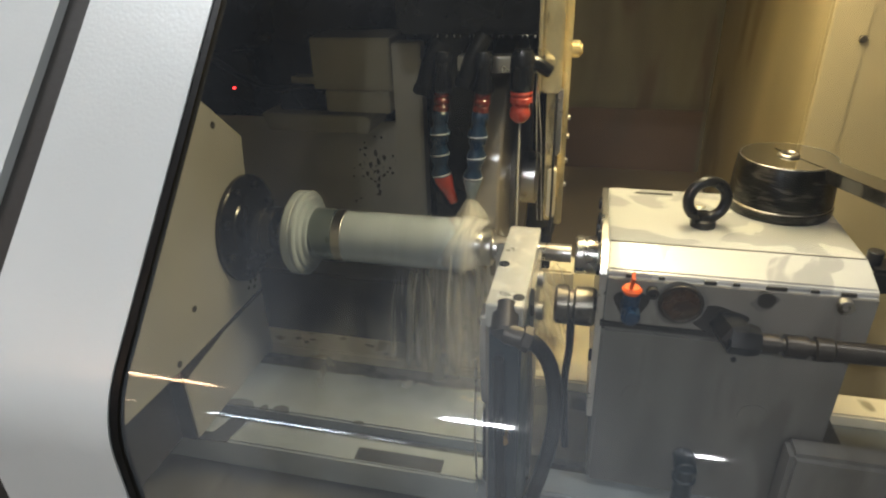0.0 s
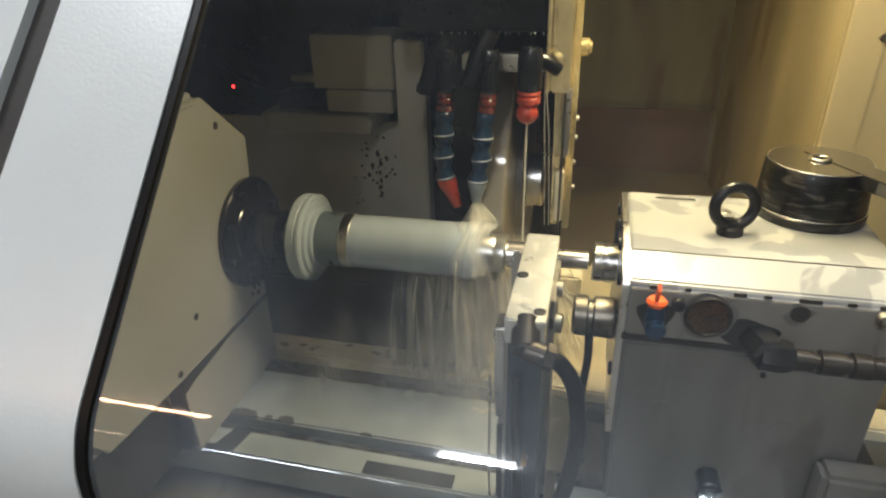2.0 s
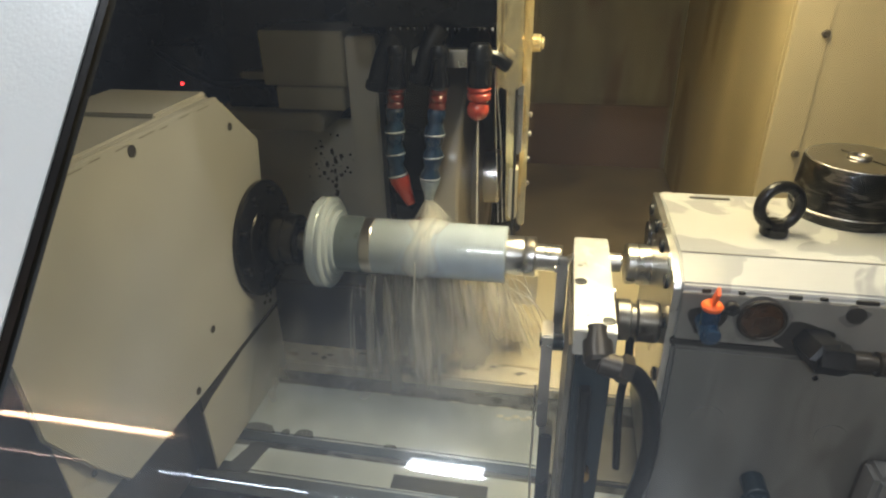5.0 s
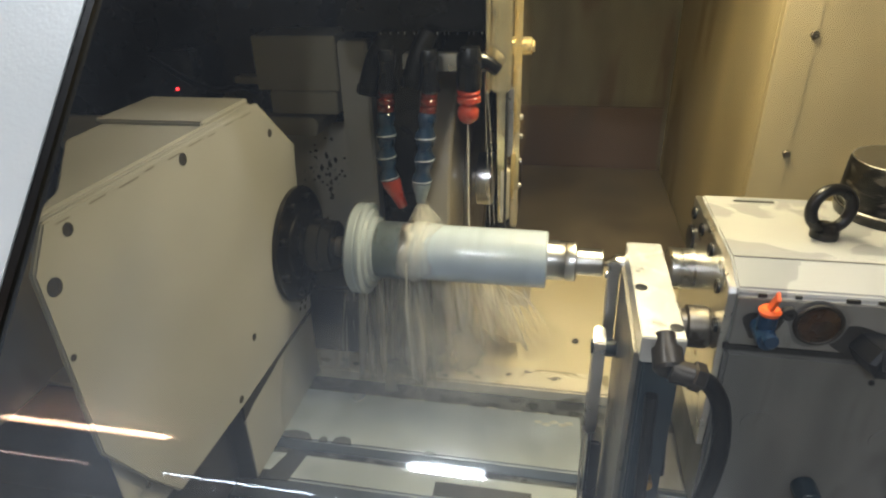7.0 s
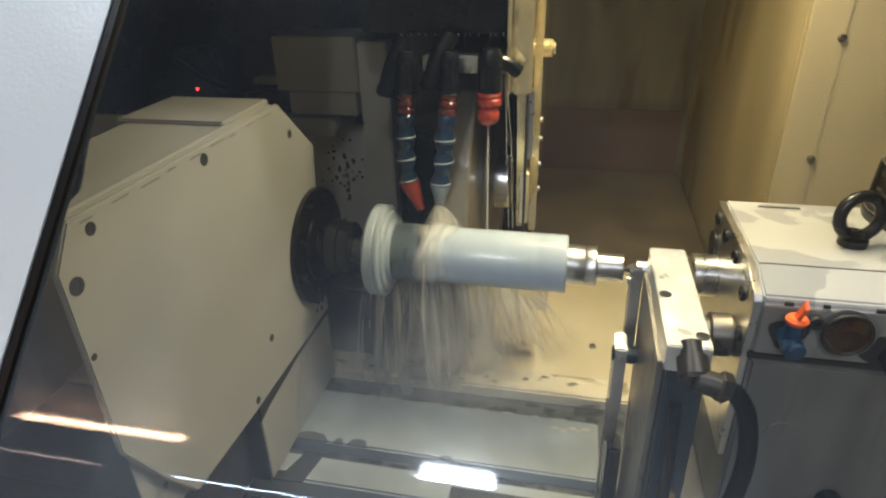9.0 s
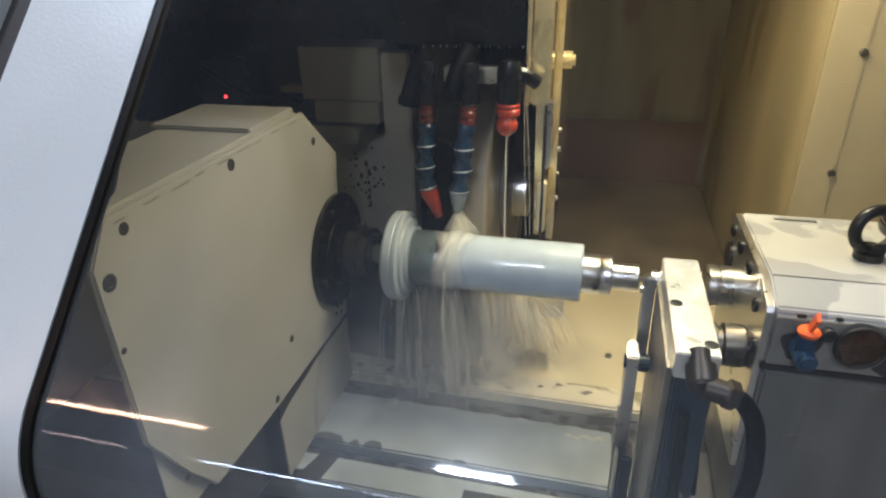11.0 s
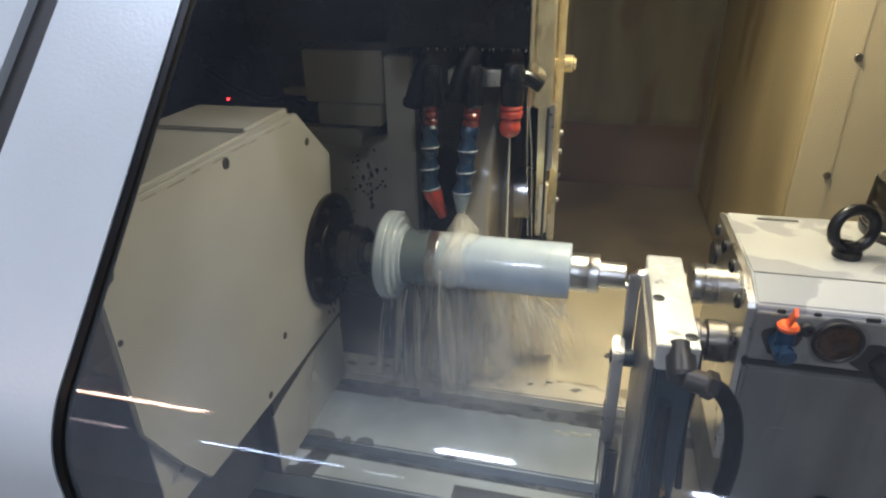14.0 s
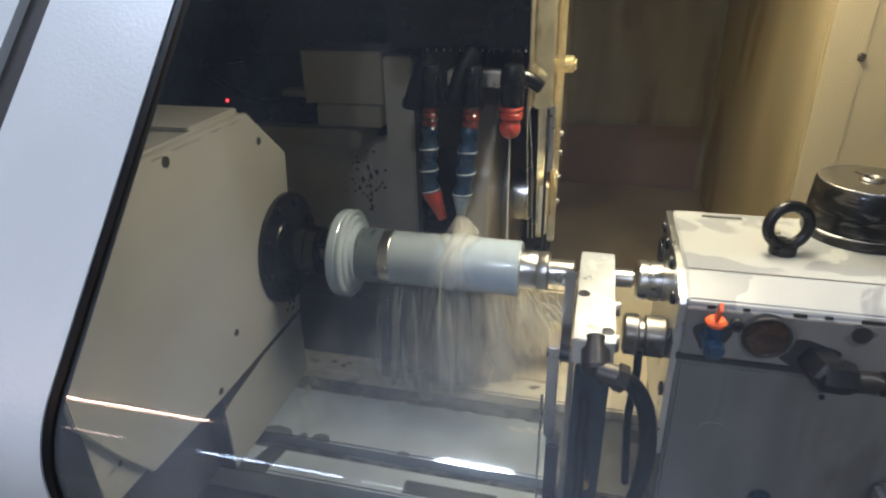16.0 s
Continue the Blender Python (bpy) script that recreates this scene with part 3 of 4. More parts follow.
# ---- workhead ----
AXIS = 1.10
workhead = thing("workhead", (-0.1, -0.15, 0.857), "cream painted workhead with a black face plate", "grinder workhead")
part("body", prism([(-0.009, -0.056), (-0.009, -0.408), (-0.034, -0.345), (-0.127, -0.222), (-0.135, -0.056)], "z", 0.99, 1.318, 0.003), CREAM, workhead)
part("rear_body", prism([(-0.0565, 1.3175), (0.030, 1.236), (0.018, 0.99), (-0.0565, 0.99)], "x", -0.135, -0.009, 0.003), CREAM, workhead)
part("top_cover", box(-0.138, -0.0105, -0.162, -0.058, 1.3165, 1.3225, 0.002), CREAM, workhead)
head_plate = part("end_plate", prism([(-0.212, 0.983), (-0.345, 0.988), (-0.378, 1.039), (-0.415, 1.11), (-0.417, 1.283), (-0.395, 1.315), (-0.052, 1.315), (0.034, 1.237), (0.026, 1.18), (0.014, 0.984)], "x", -0.008, -0.002, 0.0015), CREAM, workhead, "cream painted end plate with black screws")
part("pedestal", box(-0.28, -0.006, -0.208, 0.018, 0.858, 0.985, 0.001), CREAM, workhead)
# dark plate laid over the cream foot, its shade put into the colour
part("pedestal_front", box(-0.28, -0.0062, -0.2125, -0.2082, 0.858, 0.981, 0.001), DARK_GREY, workhead, "dark plate over the shaded front of the foot")
part("seal", box(-0.0055, -0.0025, -0.212, 0.014, 0.977, 0.9825), GRIME_AND_SHADE, workhead, "black sealing seam")
part("seal_smear", prism([(-0.212, 0.9825), (-0.150, 0.9825), (-0.09, 0.9795), (-0.13, 0.974), (-0.190, 0.968), (-0.213, 0.962)], "x", -0.0055, -0.0022), GRIME_AND_SHADE, workhead, "black smear of sealing paste")
for k in range(9):
    y = -0.385 + 0.036 * k
    part("edge_grime", box(-0.0019, -0.0015, y, y + 0.014 + 0.012 * (k % 3) / 2, 1.3085 + 0.0012 * (k % 2), 1.3100 + 0.0012 * (k % 2)), GREY_FACE, head_plate)
for sy, sz in ((-0.008, 0.998), (-0.024, 1.004), (-0.016, 1.012), (-0.002, 1.008)):
    part("grime_spot", lathe([(0, 0.0035), (0.0005, 0.003), (0.0005, 0)], (-0.0021, sy, sz), (1, 0, 0), 8), GRIME_AND_SHADE, head_plate)
# black box fills the shaded recess under the end plate
part("shadow_box", box(-0.28, -0.03, -0.36, -0.209, 0.86, 0.98), GRIME_AND_SHADE, workhead)
for hy, hz, hr in ((-0.219, 1.302, 0.0065), (-0.033, 1.2725, 0.0055), (-0.158, 1.049, 0.005), (-0.212, 0.995, 0.005), (-0.376, 1.301, 0.0055), (-0.404, 1.267, 0.0075), (-0.382, 1.038, 0.0035), (-0.410, 1.207, 0.003)):
    part("screw", lathe([(0, hr), (0.0006, hr * 0.95), (0.0006, hr * 0.5), (0.0002, hr * 0.45), (0.0002, 0)], (-0.0021, hy, hz), (1, 0, 0), 20), GRIME_AND_SHADE, head_plate)
plate = part("face_plate", lathe([(0, 0.082), (0.001, 0.0835), (0.007, 0.0835), (0.009, 0.081), (0.009, 0.05), (0.011, 0.048), (0.011, 0.022), (0.022, 0.020), (0.024, 0.017), (0.024, 0)], (-0.003, 0, AXIS), (1, 0, 0), 64), FACEPLATE, workhead, "oily black round face plate")
for k in range(8):
    a = k * math.pi / 4 + 0.3
    part("plate_screw", cap_screw((0.0055, 0.068 * math.cos(a), AXIS + 0.068 * math.sin(a)), (1, 0, 0), 0.0055), BLACK_STEEL, plate)

# ---- workpiece ----
shaft = thing("shaft_workpiece", (0.2, 0, AXIS), "stepped steel shaft between centres, wet with milky coolant", "workpiece")
FT = (0, 0, AXIS)
part("driven_end", lathe([(0.050, 0.010), (0.056, 0.0145), (0.066, 0.0145), (0.068, 0.0125), (0.074, 0.0125), (0.076, 0.0145), (0.09, 0.0145)], FT, (1, 0, 0)), DULL_STEEL, shaft)
part("flange", lathe([(0.082, 0.02), (0.084, 0.056), (0.087, 0.062), (0.090, 0.064), (0.099, 0.064), (0.101, 0.0625), (0.103, 0.064), (0.107, 0.064), (0.109, 0.061), (0.109, 0.056), (0.113, 0.054), (0.114, 0.046), (0.119, 0.0445), (0.120, 0.03)], FT, (1, 0, 0), 72), MILKY, shaft, "flange covered with milky foam")
part("collar", lathe([(0.1175, 0.0395), (0.154, 0.0395)], FT, (1, 0, 0), 64), BLUED, shaft, "dull bluish steel collar")
part("ground_body", lathe([(0.1535, 0.0375), (0.155, 0.0385), (0.349, 0.0385), (0.351, 0.0365), (0.351, 0.02)], FT, (1, 0, 0), 72), MILKY, shaft, "ground cylinder under milky coolant")
part("bright_band", lathe([(0.1545, 0.0385), (0.1555, 0.0391), (0.1685, 0.0391), (0.1695, 0.0385)], FT, (1, 0, 0), 64), STEEL, shaft, "bare bright steel band")
part("stepped_end", lathe([(0.350, 0.0265), (0.372, 0.0265), (0.374, 0.0255), (0.376, 0.0265), (0.387, 0.0265), (0.389, 0.025), (0.389, 0.0178), (0.421, 0.0178), (0.423, 0.0165), (0.423, 0.004)], FT, (1, 0, 0), 56), STEEL, shaft, "bright ground steel step")
part("driver_hub", lathe([(0.021, 0.030), (0.022, 0.0375), (0.024, 0.039), (0.040, 0.039), (0.042, 0.0365), (0.056, 0.0365), (0.058, 0.034), (0.058, 0.012)], FT, (1, 0, 0), 48), FACEPLATE, shaft, "oily black driver hub")
part("driver_pin", rod((0.056, 0.024, AXIS + 0.008), (0.084, 0.024, AXIS + 0.008), 0.005, 16), BLACK_STEEL, shaft)

# ---- tailstock ----
tail = thing("tailstock", (0.67, -0.07, 0.857), "off-white painted tailstock with wet top and chipped edges", "tailstock")
part("upper_body", prism([(0.046, 1.184), (-0.121, 1.184), (-0.163, 1.170), (-0.166, 1.164), (-0.166, 1.104), (0.046, 1.104)], "x", 0.541, 0.805, 0.002), CREAM_WET, tail, "off-white painted upper body, wet on top", sharp=8)
# thin plate over the cream body, darker to paint the front's shade
part("front_face", box(0.5415, 0.8045, -0.1695, -0.1655, 1.106, 1.1625, 0.001), GREY_FACE, tail, "dirty front face, its shade put into grey paint")
tail_plate = part("end_plate", prism([(0.046, 1.1825), (-0.1195, 1.1825), (-0.1605, 1.169), (-0.1645, 1.163), (-0.1645, 0.96), (0.046, 0.96)], "x", 0.533, 0.5405, 0.0006), STEEL, tail, "polished steel end plate")
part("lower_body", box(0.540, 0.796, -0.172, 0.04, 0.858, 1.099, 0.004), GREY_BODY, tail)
part("gap_seal", box(0.538, 0.803, -0.169, 0.04, 1.0985, 1.1045), GRIME_AND_SHADE, tail, "black seam under the upper body")
part("edge_chips", joined(*[box(x, x + w, -0.1675, -0.163, 1.162 + 0.0015 * (k % 2), 1.1665) for k, (x, w) in enumerate(((0.56, 0.008), (0.594, 0.006), (0.64, 0.012), (0.668, 0.007), (0.70, 0.02), (0.742, 0.008), (0.77, 0.014)))]), GRIME_AND_SHADE, tail, "dark paint chips along the edge")["kind"] = "stuff"
for by, bz in ((0.028, 1.166), (-0.022, 1.166), (-0.075, 1.166), (-0.128, 1.150), (-0.146, 1.112), (-0.146, 1.04)):
    part("end_screw", lathe([(0, 0.008), (0.0035, 0.008), (0.0042, 0.007), (0.0042, 0.004), (0.0015, 0.0038), (0.0015, 0)], (0.5335, by, bz), (-1, 0, 0), 18), BLACK_STEEL, tail_plate)
part("quill_sleeve", lathe([(0, 0.024), (0.003, 0.0265), (0.012, 0.0265), (0.013, 0.025), (0.015, 0.025), (0.016, 0.0265), (0.034, 0.0265)], (0.503, 0, AXIS), (1, 0, 0), 48), STEEL, tail, "bright steel quill sleeve")
part("sleeve_flange", rod((0.529, 0.026, AXIS + 0.032), (0.534, 0.026, AXIS + 0.032), 0.017, 40), BLACK_STEEL, tail)
part("centre", lathe([(0, 0.001), (0.013, 0.008), (0.016, 0.0125), (0.075, 0.0125)], (0.4225, 0, AXIS), (1, 0, 0), 32), STEEL, tail, "bright steel centre point")
knob = part("knob", lathe([(0, 0.0595), (0.003, 0.0605), (0.011, 0.0605), (0.013, 0.0575), (0.015, 0.0590), (0.062, 0.0560), (0.066, 0.0540), (0.066, 0.02), (0.0655, 0.0)], (0.745, 0.012, 1.184), (0, 0, 1), 64), WORN_BLACK, tail, "large black round knob with rubbed patches")
part("knob_ring", ring((0.745, 0.012, 1.251), (0, 0, 1), 0.0095, 0.003), DULL_STEEL, knob)
lever = prism([(-0.036, -0.016), (0.30, -0.016), (0.30, 0.016), (-0.026, 0.016)], "z", -0.0155, 0.0, 0.0012)
bmesh.ops.transform(lever, verts=lever.verts, matrix=pose(0.764, 0.016, 1.2513, 0, 0, -62))
part("knob_top", lathe([(0, 0.0533), (0.0006, 0.0530), (0.0006, 0)], (0.745, 0.012, 1.2500), (0, 0, 1), 64), OILED_BLACK, knob, "oily black top plate")
# steel rings stand in for the highlights along the knob's rims
part("rim_highlight", ring((0.745, 0.012, 1.2500), (0, 0, 1), 0.0538, 0.0006), STEEL, knob, "thin bright ring for the rim's highlight")
part("rim_highlight", ring((0.745, 0.012, 1.1965), (0, 0, 1), 0.0592, 0.0007), STEEL, knob)
part("clamp_lever", lever, OILED_BLACK, knob, "flat black clamping lever")
eye_foot = part("eye_bolt_foot", lathe([(0, 0.0145), (0.008, 0.0145), (0.010, 0.010), (0.016, 0.009)], (0.648, -0.062, 1.184), (0, 0, 1), 32), BLACK_STEEL, tail)
part("eye_bolt_ring", ring((0.6485, -0.062, 1.2165), (0.25, -1, 0.1), 0.0222, 0.0065), BLACK_STEEL, eye_foot, "black lifting eye bolt")
valve = part("valve_body", joined(rod((0.567, -0.165, 1.132), (0.567, -0.200, 1.132), 0.010), rod((0.567, -0.185, 1.132), (0.567, -0.185, 1.158), 0.009), rod((0.567, -0.195, 1.137), (0.567, -0.208, 1.137), 0.007)), BLUE, tail, "blue valve body")
part("valve_disc", lathe([(0, 0.009), (0.004, 0.0105), (0.007, 0.008)], (0.566, -0.188, 1.157), (0, 0, 1), 24), LEVER_RED, valve, "orange red valve disc")
part("valve_handle", prism([(0.005, 0.0), (-0.005, 0.0), (-0.019, 0.022), (-0.012, 0.028)], "x", -0.0017, 0.0017, 0.0006), LEVER_RED, valve, "orange red valve handle")
for v in bpy.data.objects["valve_handle"].data.vertices:
    v.co += Vector((0.565, -0.188, 1.161))
sight = part("sight_ring", ring((0.6195, -0.1715, 1.138), (0, -1, 0), 0.0215, 0.0022), BRONZE_STEEL, tail)
part("sight_glass", lathe([(0, 0.021), (0.002, 0.021), (0.003, 0.018), (0.003, 0)], (0.6195, -0.1700, 1.138), (0, -1, 0), 40), AMBER, sight, "dark amber oil sight glass")
part("plug_hole", lathe([(0, 0.009), (0.0015, 0.009), (0.0015, 0)], (0.702, -0.1700, 1.152), (0, -1, 0), 20), GRIME_AND_SHADE, tail)
part("small_plug", cap_screw((0.589, -0.1695, 1.150), (0, -1, 0), 0.007), GRIME_AND_SHADE, tail)
part("grease_nipple", cap_screw((0.774, -0.1695, 1.155), (0, -1, 0), 0.008), DULL_STEEL, tail)
part("round_cover", rod((0.589, -0.171, 1.006), (0.589, -0.1735, 1.006), 0.018, 36), GREY_BODY, tail)
part("round_cover", rod((0.716, -0.171, 1.000), (0.716, -0.1735, 1.000), 0.016, 36), GREY_BODY, tail)
part("small_screw", cap_screw((0.683, -0.171, 1.075), (0, -1, 0), 0.003), BLACK_STEEL, tail)
part("elbow_fitting", joined(lathe([(0, 0.017), (0.012, 0.018), (0.030, 0.018), (0.034, 0.014)], (0.668, -0.166, 1.117), (0.3, -1, 0), 6), lathe([(0, 0.016), (0.022, 0.017), (0.03, 0.014)], (0.668, -0.192, 1.115), (1, 0, 0), 6)), BLACK_STEEL, tail, "black elbow fitting")
part("pipe_coupling", lathe([(0, 0.011), (0.016, 0.011), (0.017, 0.008), (0.022, 0.008), (0.023, 0.012), (0.043, 0.012), (0.044, 0.009), (0.05, 0.009), (0.051, 0.0125), (0.066, 0.0125), (0.068, 0.011), (0.25, 0.011)], (0.699, -0.192, 1.113), (1, 0, 0), 28), BRONZE_STEEL, tail, "dark worn steel pipe coupling")
part("drain_valve", joined(rod((0.652, -0.172, 0.925), (0.652, -0.20, 0.925), 0.013), rod((0.652, -0.195, 0.93), (0.652, -0.195, 0.875), 0.011), ring((0.652, -0.195, 0.912), (0, 0, 1), 0.011, 0.003)), DARK_BLUE, tail, "dark blue drain valve")
part("locking_pin", lathe([(0, 0.020), (0.003, 0.024), (0.016, 0.024), (0.018, 0.019), (0.023, 0.019), (0.025, 0.024), (0.045, 0.024), (0.05, 0.021)], (0.484, -0.12, 1.092), (1, 0, 0), 40), PIN_STEEL, tail, "worn steel locking pin")
part("pin_cable", tube(smooth_path([(0.505, -0.12, 1.07), (0.506, -0.122, 1.03), (0.503, -0.125, 0.97), (0.51, -0.128, 0.87)]), 0.005), RUBBER, tail)
# grey line paints the crease where top and slope catch different light
part("top_crease_line", box(0.543, 0.8035, -0.1218, -0.1206, 1.1836, 1.1846), GREY_FACE, tail, "fine line painted along the bend of the top")
part("oil_smear", prism([(0.5685 + 0.017 * (1 + 0.25 * math.sin(3 * a)) * math.cos(a), 1.131 + 0.020 * (1 + 0.2 * math.cos(2 * a)) * math.sin(a)) for a in (k * math.pi / 10 for k in range(20))], "y", -0.1701, -0.1696), GRIME_AND_SHADE, tail, "black oil smear behind the valve")
part("oil_smear", prism([(0.6195 + 0.0275 * (1 + 0.05 * math.sin(5 * a)) * math.cos(a), 1.138 + 0.0272 * (1 + 0.05 * math.cos(3 * a)) * math.sin(a)) for a in (k * math.pi / 14 for k in range(28))], "y", -0.1701, -0.1696), GREY_BODY, tail, "dark grime round the sight glass")
part("oil_smear", prism([(0.7015 + 0.012 * (1 + 0.3 * math.sin(4 * a)) * math.cos(a), 1.150 + 0.012 * (1 + 0.2 * math.cos(3 * a)) * math.sin(a)) for a in (k * math.pi / 10 for k in range(20))], "y", -0.1699, -0.1696), GREY_BODY, tail)
part("oil_smear", prism([(0.662 + 0.027 * (1 + 0.12 * math.sin(4 * a)) * math.cos(a), 1.122 + 0.0165 * (1 + 0.15 * math.cos(3 * a)) * math.sin(a)) for a in (k * math.pi / 12 for k in range(24))], "y", -0.1699, -0.1655), GRIME_AND_SHADE, tail, "black oil smear behind the elbow fitting")
rnd = random.Random(44)
for k in range(9):
    cx, cz, w = rnd.uniform(0.55, 0.80), rnd.choice((1.1055, 1.107, 1.112)), rnd.uniform(0.002, 0.009)
    part("paint_chip", prism([(cx + w * rnd.uniform(0.7, 1.1) * math.cos(a), cz + 0.0016 * rnd.uniform(0.6, 1.2) * math.sin(a)) for a in (j * math.pi / 5 for j in range(10))], "y", -0.1668, -0.1655), GRIME_AND_SHADE, tail)
part("top_slot", box(0.575, 0.622, 0.028, 0.0325, 1.1835, 1.1848), GRIME_AND_SHADE, tail, "dark slot along the rear edge")
part("top_plug", lathe([(0, 0.007), (0.0015, 0.007), (0.003, 0.005), (0.003, 0)], (0.652, -0.006, 1.184), (0, 0, 1), 24), DULL_STEEL, tail)
part("end_fitting", joined(box(0.8055, 0.832, -0.135, -0.098, 1.150, 1.178, 0.004), rod((0.812, -0.115, 1.17), (0.812, -0.115, 1.192), 0.008)), BLACK_STEEL, tail, "black end fitting")
part("side_cover", box(0.752, 0.95, -0.212, -0.1765, 0.858, 0.984, 0.006), GREY_BODY, tail, "grey painted side cover")
part("side_block", box(0.797, 0.83, -0.16, -0.06, 0.858, 0.95, 0.004), GRIME_AND_SHADE, tail)

# ---- gauge bracket beside the workpiece end ----
gauge = thing("gauge_bracket", (0.45, -0.23, 0.857), "steel topped measuring bracket with a black hose", "gauge bracket")
top_block = part("top_block", box(0.431, 0.465, -0.314, -0.146, 1.180, 1.205, 0.0012), WET_STEEL, gauge, "wet bright steel top block")
for gx, gy in ((0.437, -0.237), (0.459, -0.298)):
    part("top_screw", lathe([(0, 0.0055), (0.0008, 0.0055), (0.001, 0.004), (0.0006, 0.0035), (0.0006, 0)], (gx, gy, 1.2048), (0, 0, 1), 20), BLACK_STEEL, top_block)
rnd = random.Random(31)
part("wet_specks", joined(*[lathe([(0, r), (0.0003, r * 0.8), (0.0003, 0)], (rnd.uniform(0.4345, 0.4615), rnd.uniform(-0.305, -0.155), 1.2049), (0, 0, 1), 8) for r in [rnd.uniform(0.0006, 0.0022) for _ in range(40)]]), FOAM, top_block, "pale splashes of coolant")["kind"] = "stuff"
part("column", prism([(-0.312, 1.1798), (-0.235, 1.1798), (-0.20, 1.10), (-0.19, 0.86), (-0.315, 0.86)], "x", 0.434, 0.464, 0.002), DARK_BLUE, gauge, "dark blue painted column")
part("side_plate", prism([(-0.30, 1.1795), (-0.15, 1.1795), (-0.17, 1.0), (-0.18, 0.87), (-0.29, 0.87)], "x", 0.4285, 0.4335, 0.001), DULL_STEEL, gauge, "polished steel side plate")
part("back_plate", prism([(-0.235, 1.178), (-0.15, 1.178), (-0.16, 1.0), (-0.17, 0.87), (-0.20, 0.87)], "x", 0.464, 0.468, 0.001), DULL_STEEL, gauge)
part("finger", joined(prism([(-0.155, 1.185), (-0.138, 1.178), (-0.135, 1.13), (-0.15, 1.085), (-0.163, 1.09), (-0.16, 1.14)], "x", 0.416, 0.427, 0.002), rod((0.413, -0.148, 1.166), (0.428, -0.148, 1.166), 0.004, 14)), STEEL, gauge, "bright steel measuring finger")
part("arm", prism([(-0.20, 1.115), (-0.172, 1.118), (-0.166, 1.06), (-0.17, 0.985), (-0.19, 0.98), (-0.20, 1.05)], "x", 0.405, 0.417, 0.002), STEEL, gauge, "bright steel gauge arm")
part("arm_pivot", joined(rod((0.403, -0.186, 1.10), (0.430, -0.186, 1.10), 0.008), rod((0.41, -0.165, 1.085), (0.43, -0.165, 1.085), 0.010)), DARK_BLUE, gauge)
part("arm_foot", box(0.409, 0.424, -0.205, -0.175, 0.86, 0.984, 0.003), BLACK_STEEL, gauge)
part("guard_wire", tube([(0.402, -0.21, 1.06), (0.402, -0.215, 0.94), (0.405, -0.22, 0.86)], 0.0012), STEEL, gauge)
part("clamp_screw", joined(cap_screw((0.466, -0.19, 1.165), (1, 0, 0), 0.008), cap_screw((0.466, -0.20, 1.13), (1, 0, 0), 0.010)), DULL_STEEL, gauge)
fitting = part("hose_fitting", joined(lathe([(0, 0.0085), (0.012, 0.0085), (0.013, 0.0118), (0.029, 0.012), (0.032, 0.010)], (0.449, -0.306, 1.203), (0.05, -0.8, -0.42), 28), rod((0.451, -0.333, 1.190), (0.470, -0.336, 1.187), 0.0095)), BRONZE_STEEL, gauge, "dark stained elbow hose fitting")
part("hose_nut", rod((0.466, -0.336, 1.189), (0.475, -0.336, 1.186), 0.0115, 6), BRONZE_STEEL, fitting)
part("hose", tube(smooth_path([(0.472, -0.336, 1.187), (0.482, -0.336, 1.180), (0.493, -0.335, 1.158), (0.499, -0.335, 1.118), (0.497, -0.334, 1.072), (0.488, -0.332, 1.02), (0.478, -0.328, 0.97), (0.47, -0.32, 0.91), (0.468, -0.31, 0.866)]), 0.0072, 16), RUBBER, gauge, "black rubber hose")
part("front_cable", tube(smooth_path([(0.444, -0.318, 1.150), (0.446, -0.322, 1.08), (0.449, -0.322, 0.98), (0.452, -0.32, 0.865)]), 0.0055, 12), RUBBER, gauge)
part("brass_fitting", rod((0.449, -0.315, 1.055), (0.449, -0.325, 1.055), 0.007, 18), BRASS, gauge)
part("foot", box(0.42, 0.48, -0.345, -0.15, 0.857, 0.868, 0.002), BLACK_STEEL, gauge)

# ---- wheelhead ----
wheelhead = thing("wheelhead", (0.35, 0.45, 0.62), "dark grinding wheelhead with a wet cream guard", "wheelhead")
part("guard_hood", box(0.238, 0.436, 0.075, 0.75, 1.378, 1.70, 0.006), DARK, wheelhead, "dark glossy guard hood")
part("guard_body", box(0.255, 0.345, 0.20, 0.75, 0.86, 1.378, 0.004), DARK, wheelhead)
part("guard_rear", box(0.345, 0.445, 0.56, 0.75, 0.86, 1.378, 0.004), DARK, wheelhead)
part("guard_side", prism([(0.105, 1.70), (0.105, 1.30), (0.15, 1.08), (0.44, 1.06), (0.75, 1.06), (0.75, 1.70)], "x", 0.446, 0.458, 0.002), GUARD_GOLD, wheelhead, "cream guard side plate, the lamp's yellow put into its colour")
part("guard_edge", box(0.440, 0.466, 0.085, 0.104, 1.30, 1.70, 0.003), GUARD_GOLD, wheelhead)
part("guard_edge", box(0.462, 0.474, 0.18, 0.20, 1.06, 1.70, 0.002), GUARD_GOLD, wheelhead)
part("guard_foil", box(0.434, 0.4395, 0.078, 0.11, 1.30, 1.70, 0.002), GUARD_GOLD, wheelhead)
part("guard_slot", box(0.4585, 0.4615, 0.104, 0.118, 1.08, 1.70), GRIME_AND_SHADE, wheelhead, "dark slot beside the guard plate")
part("guard_tongue", box(0.4515, 0.464, 0.128, 0.146, 1.095, 1.175, 0.002), TABLE_RAIL, wheelhead)
part("guard_latch", box(0.4585, 0.468, 0.1185, 0.135, 1.20, 1.30, 0.003), STEEL, wheelhead)
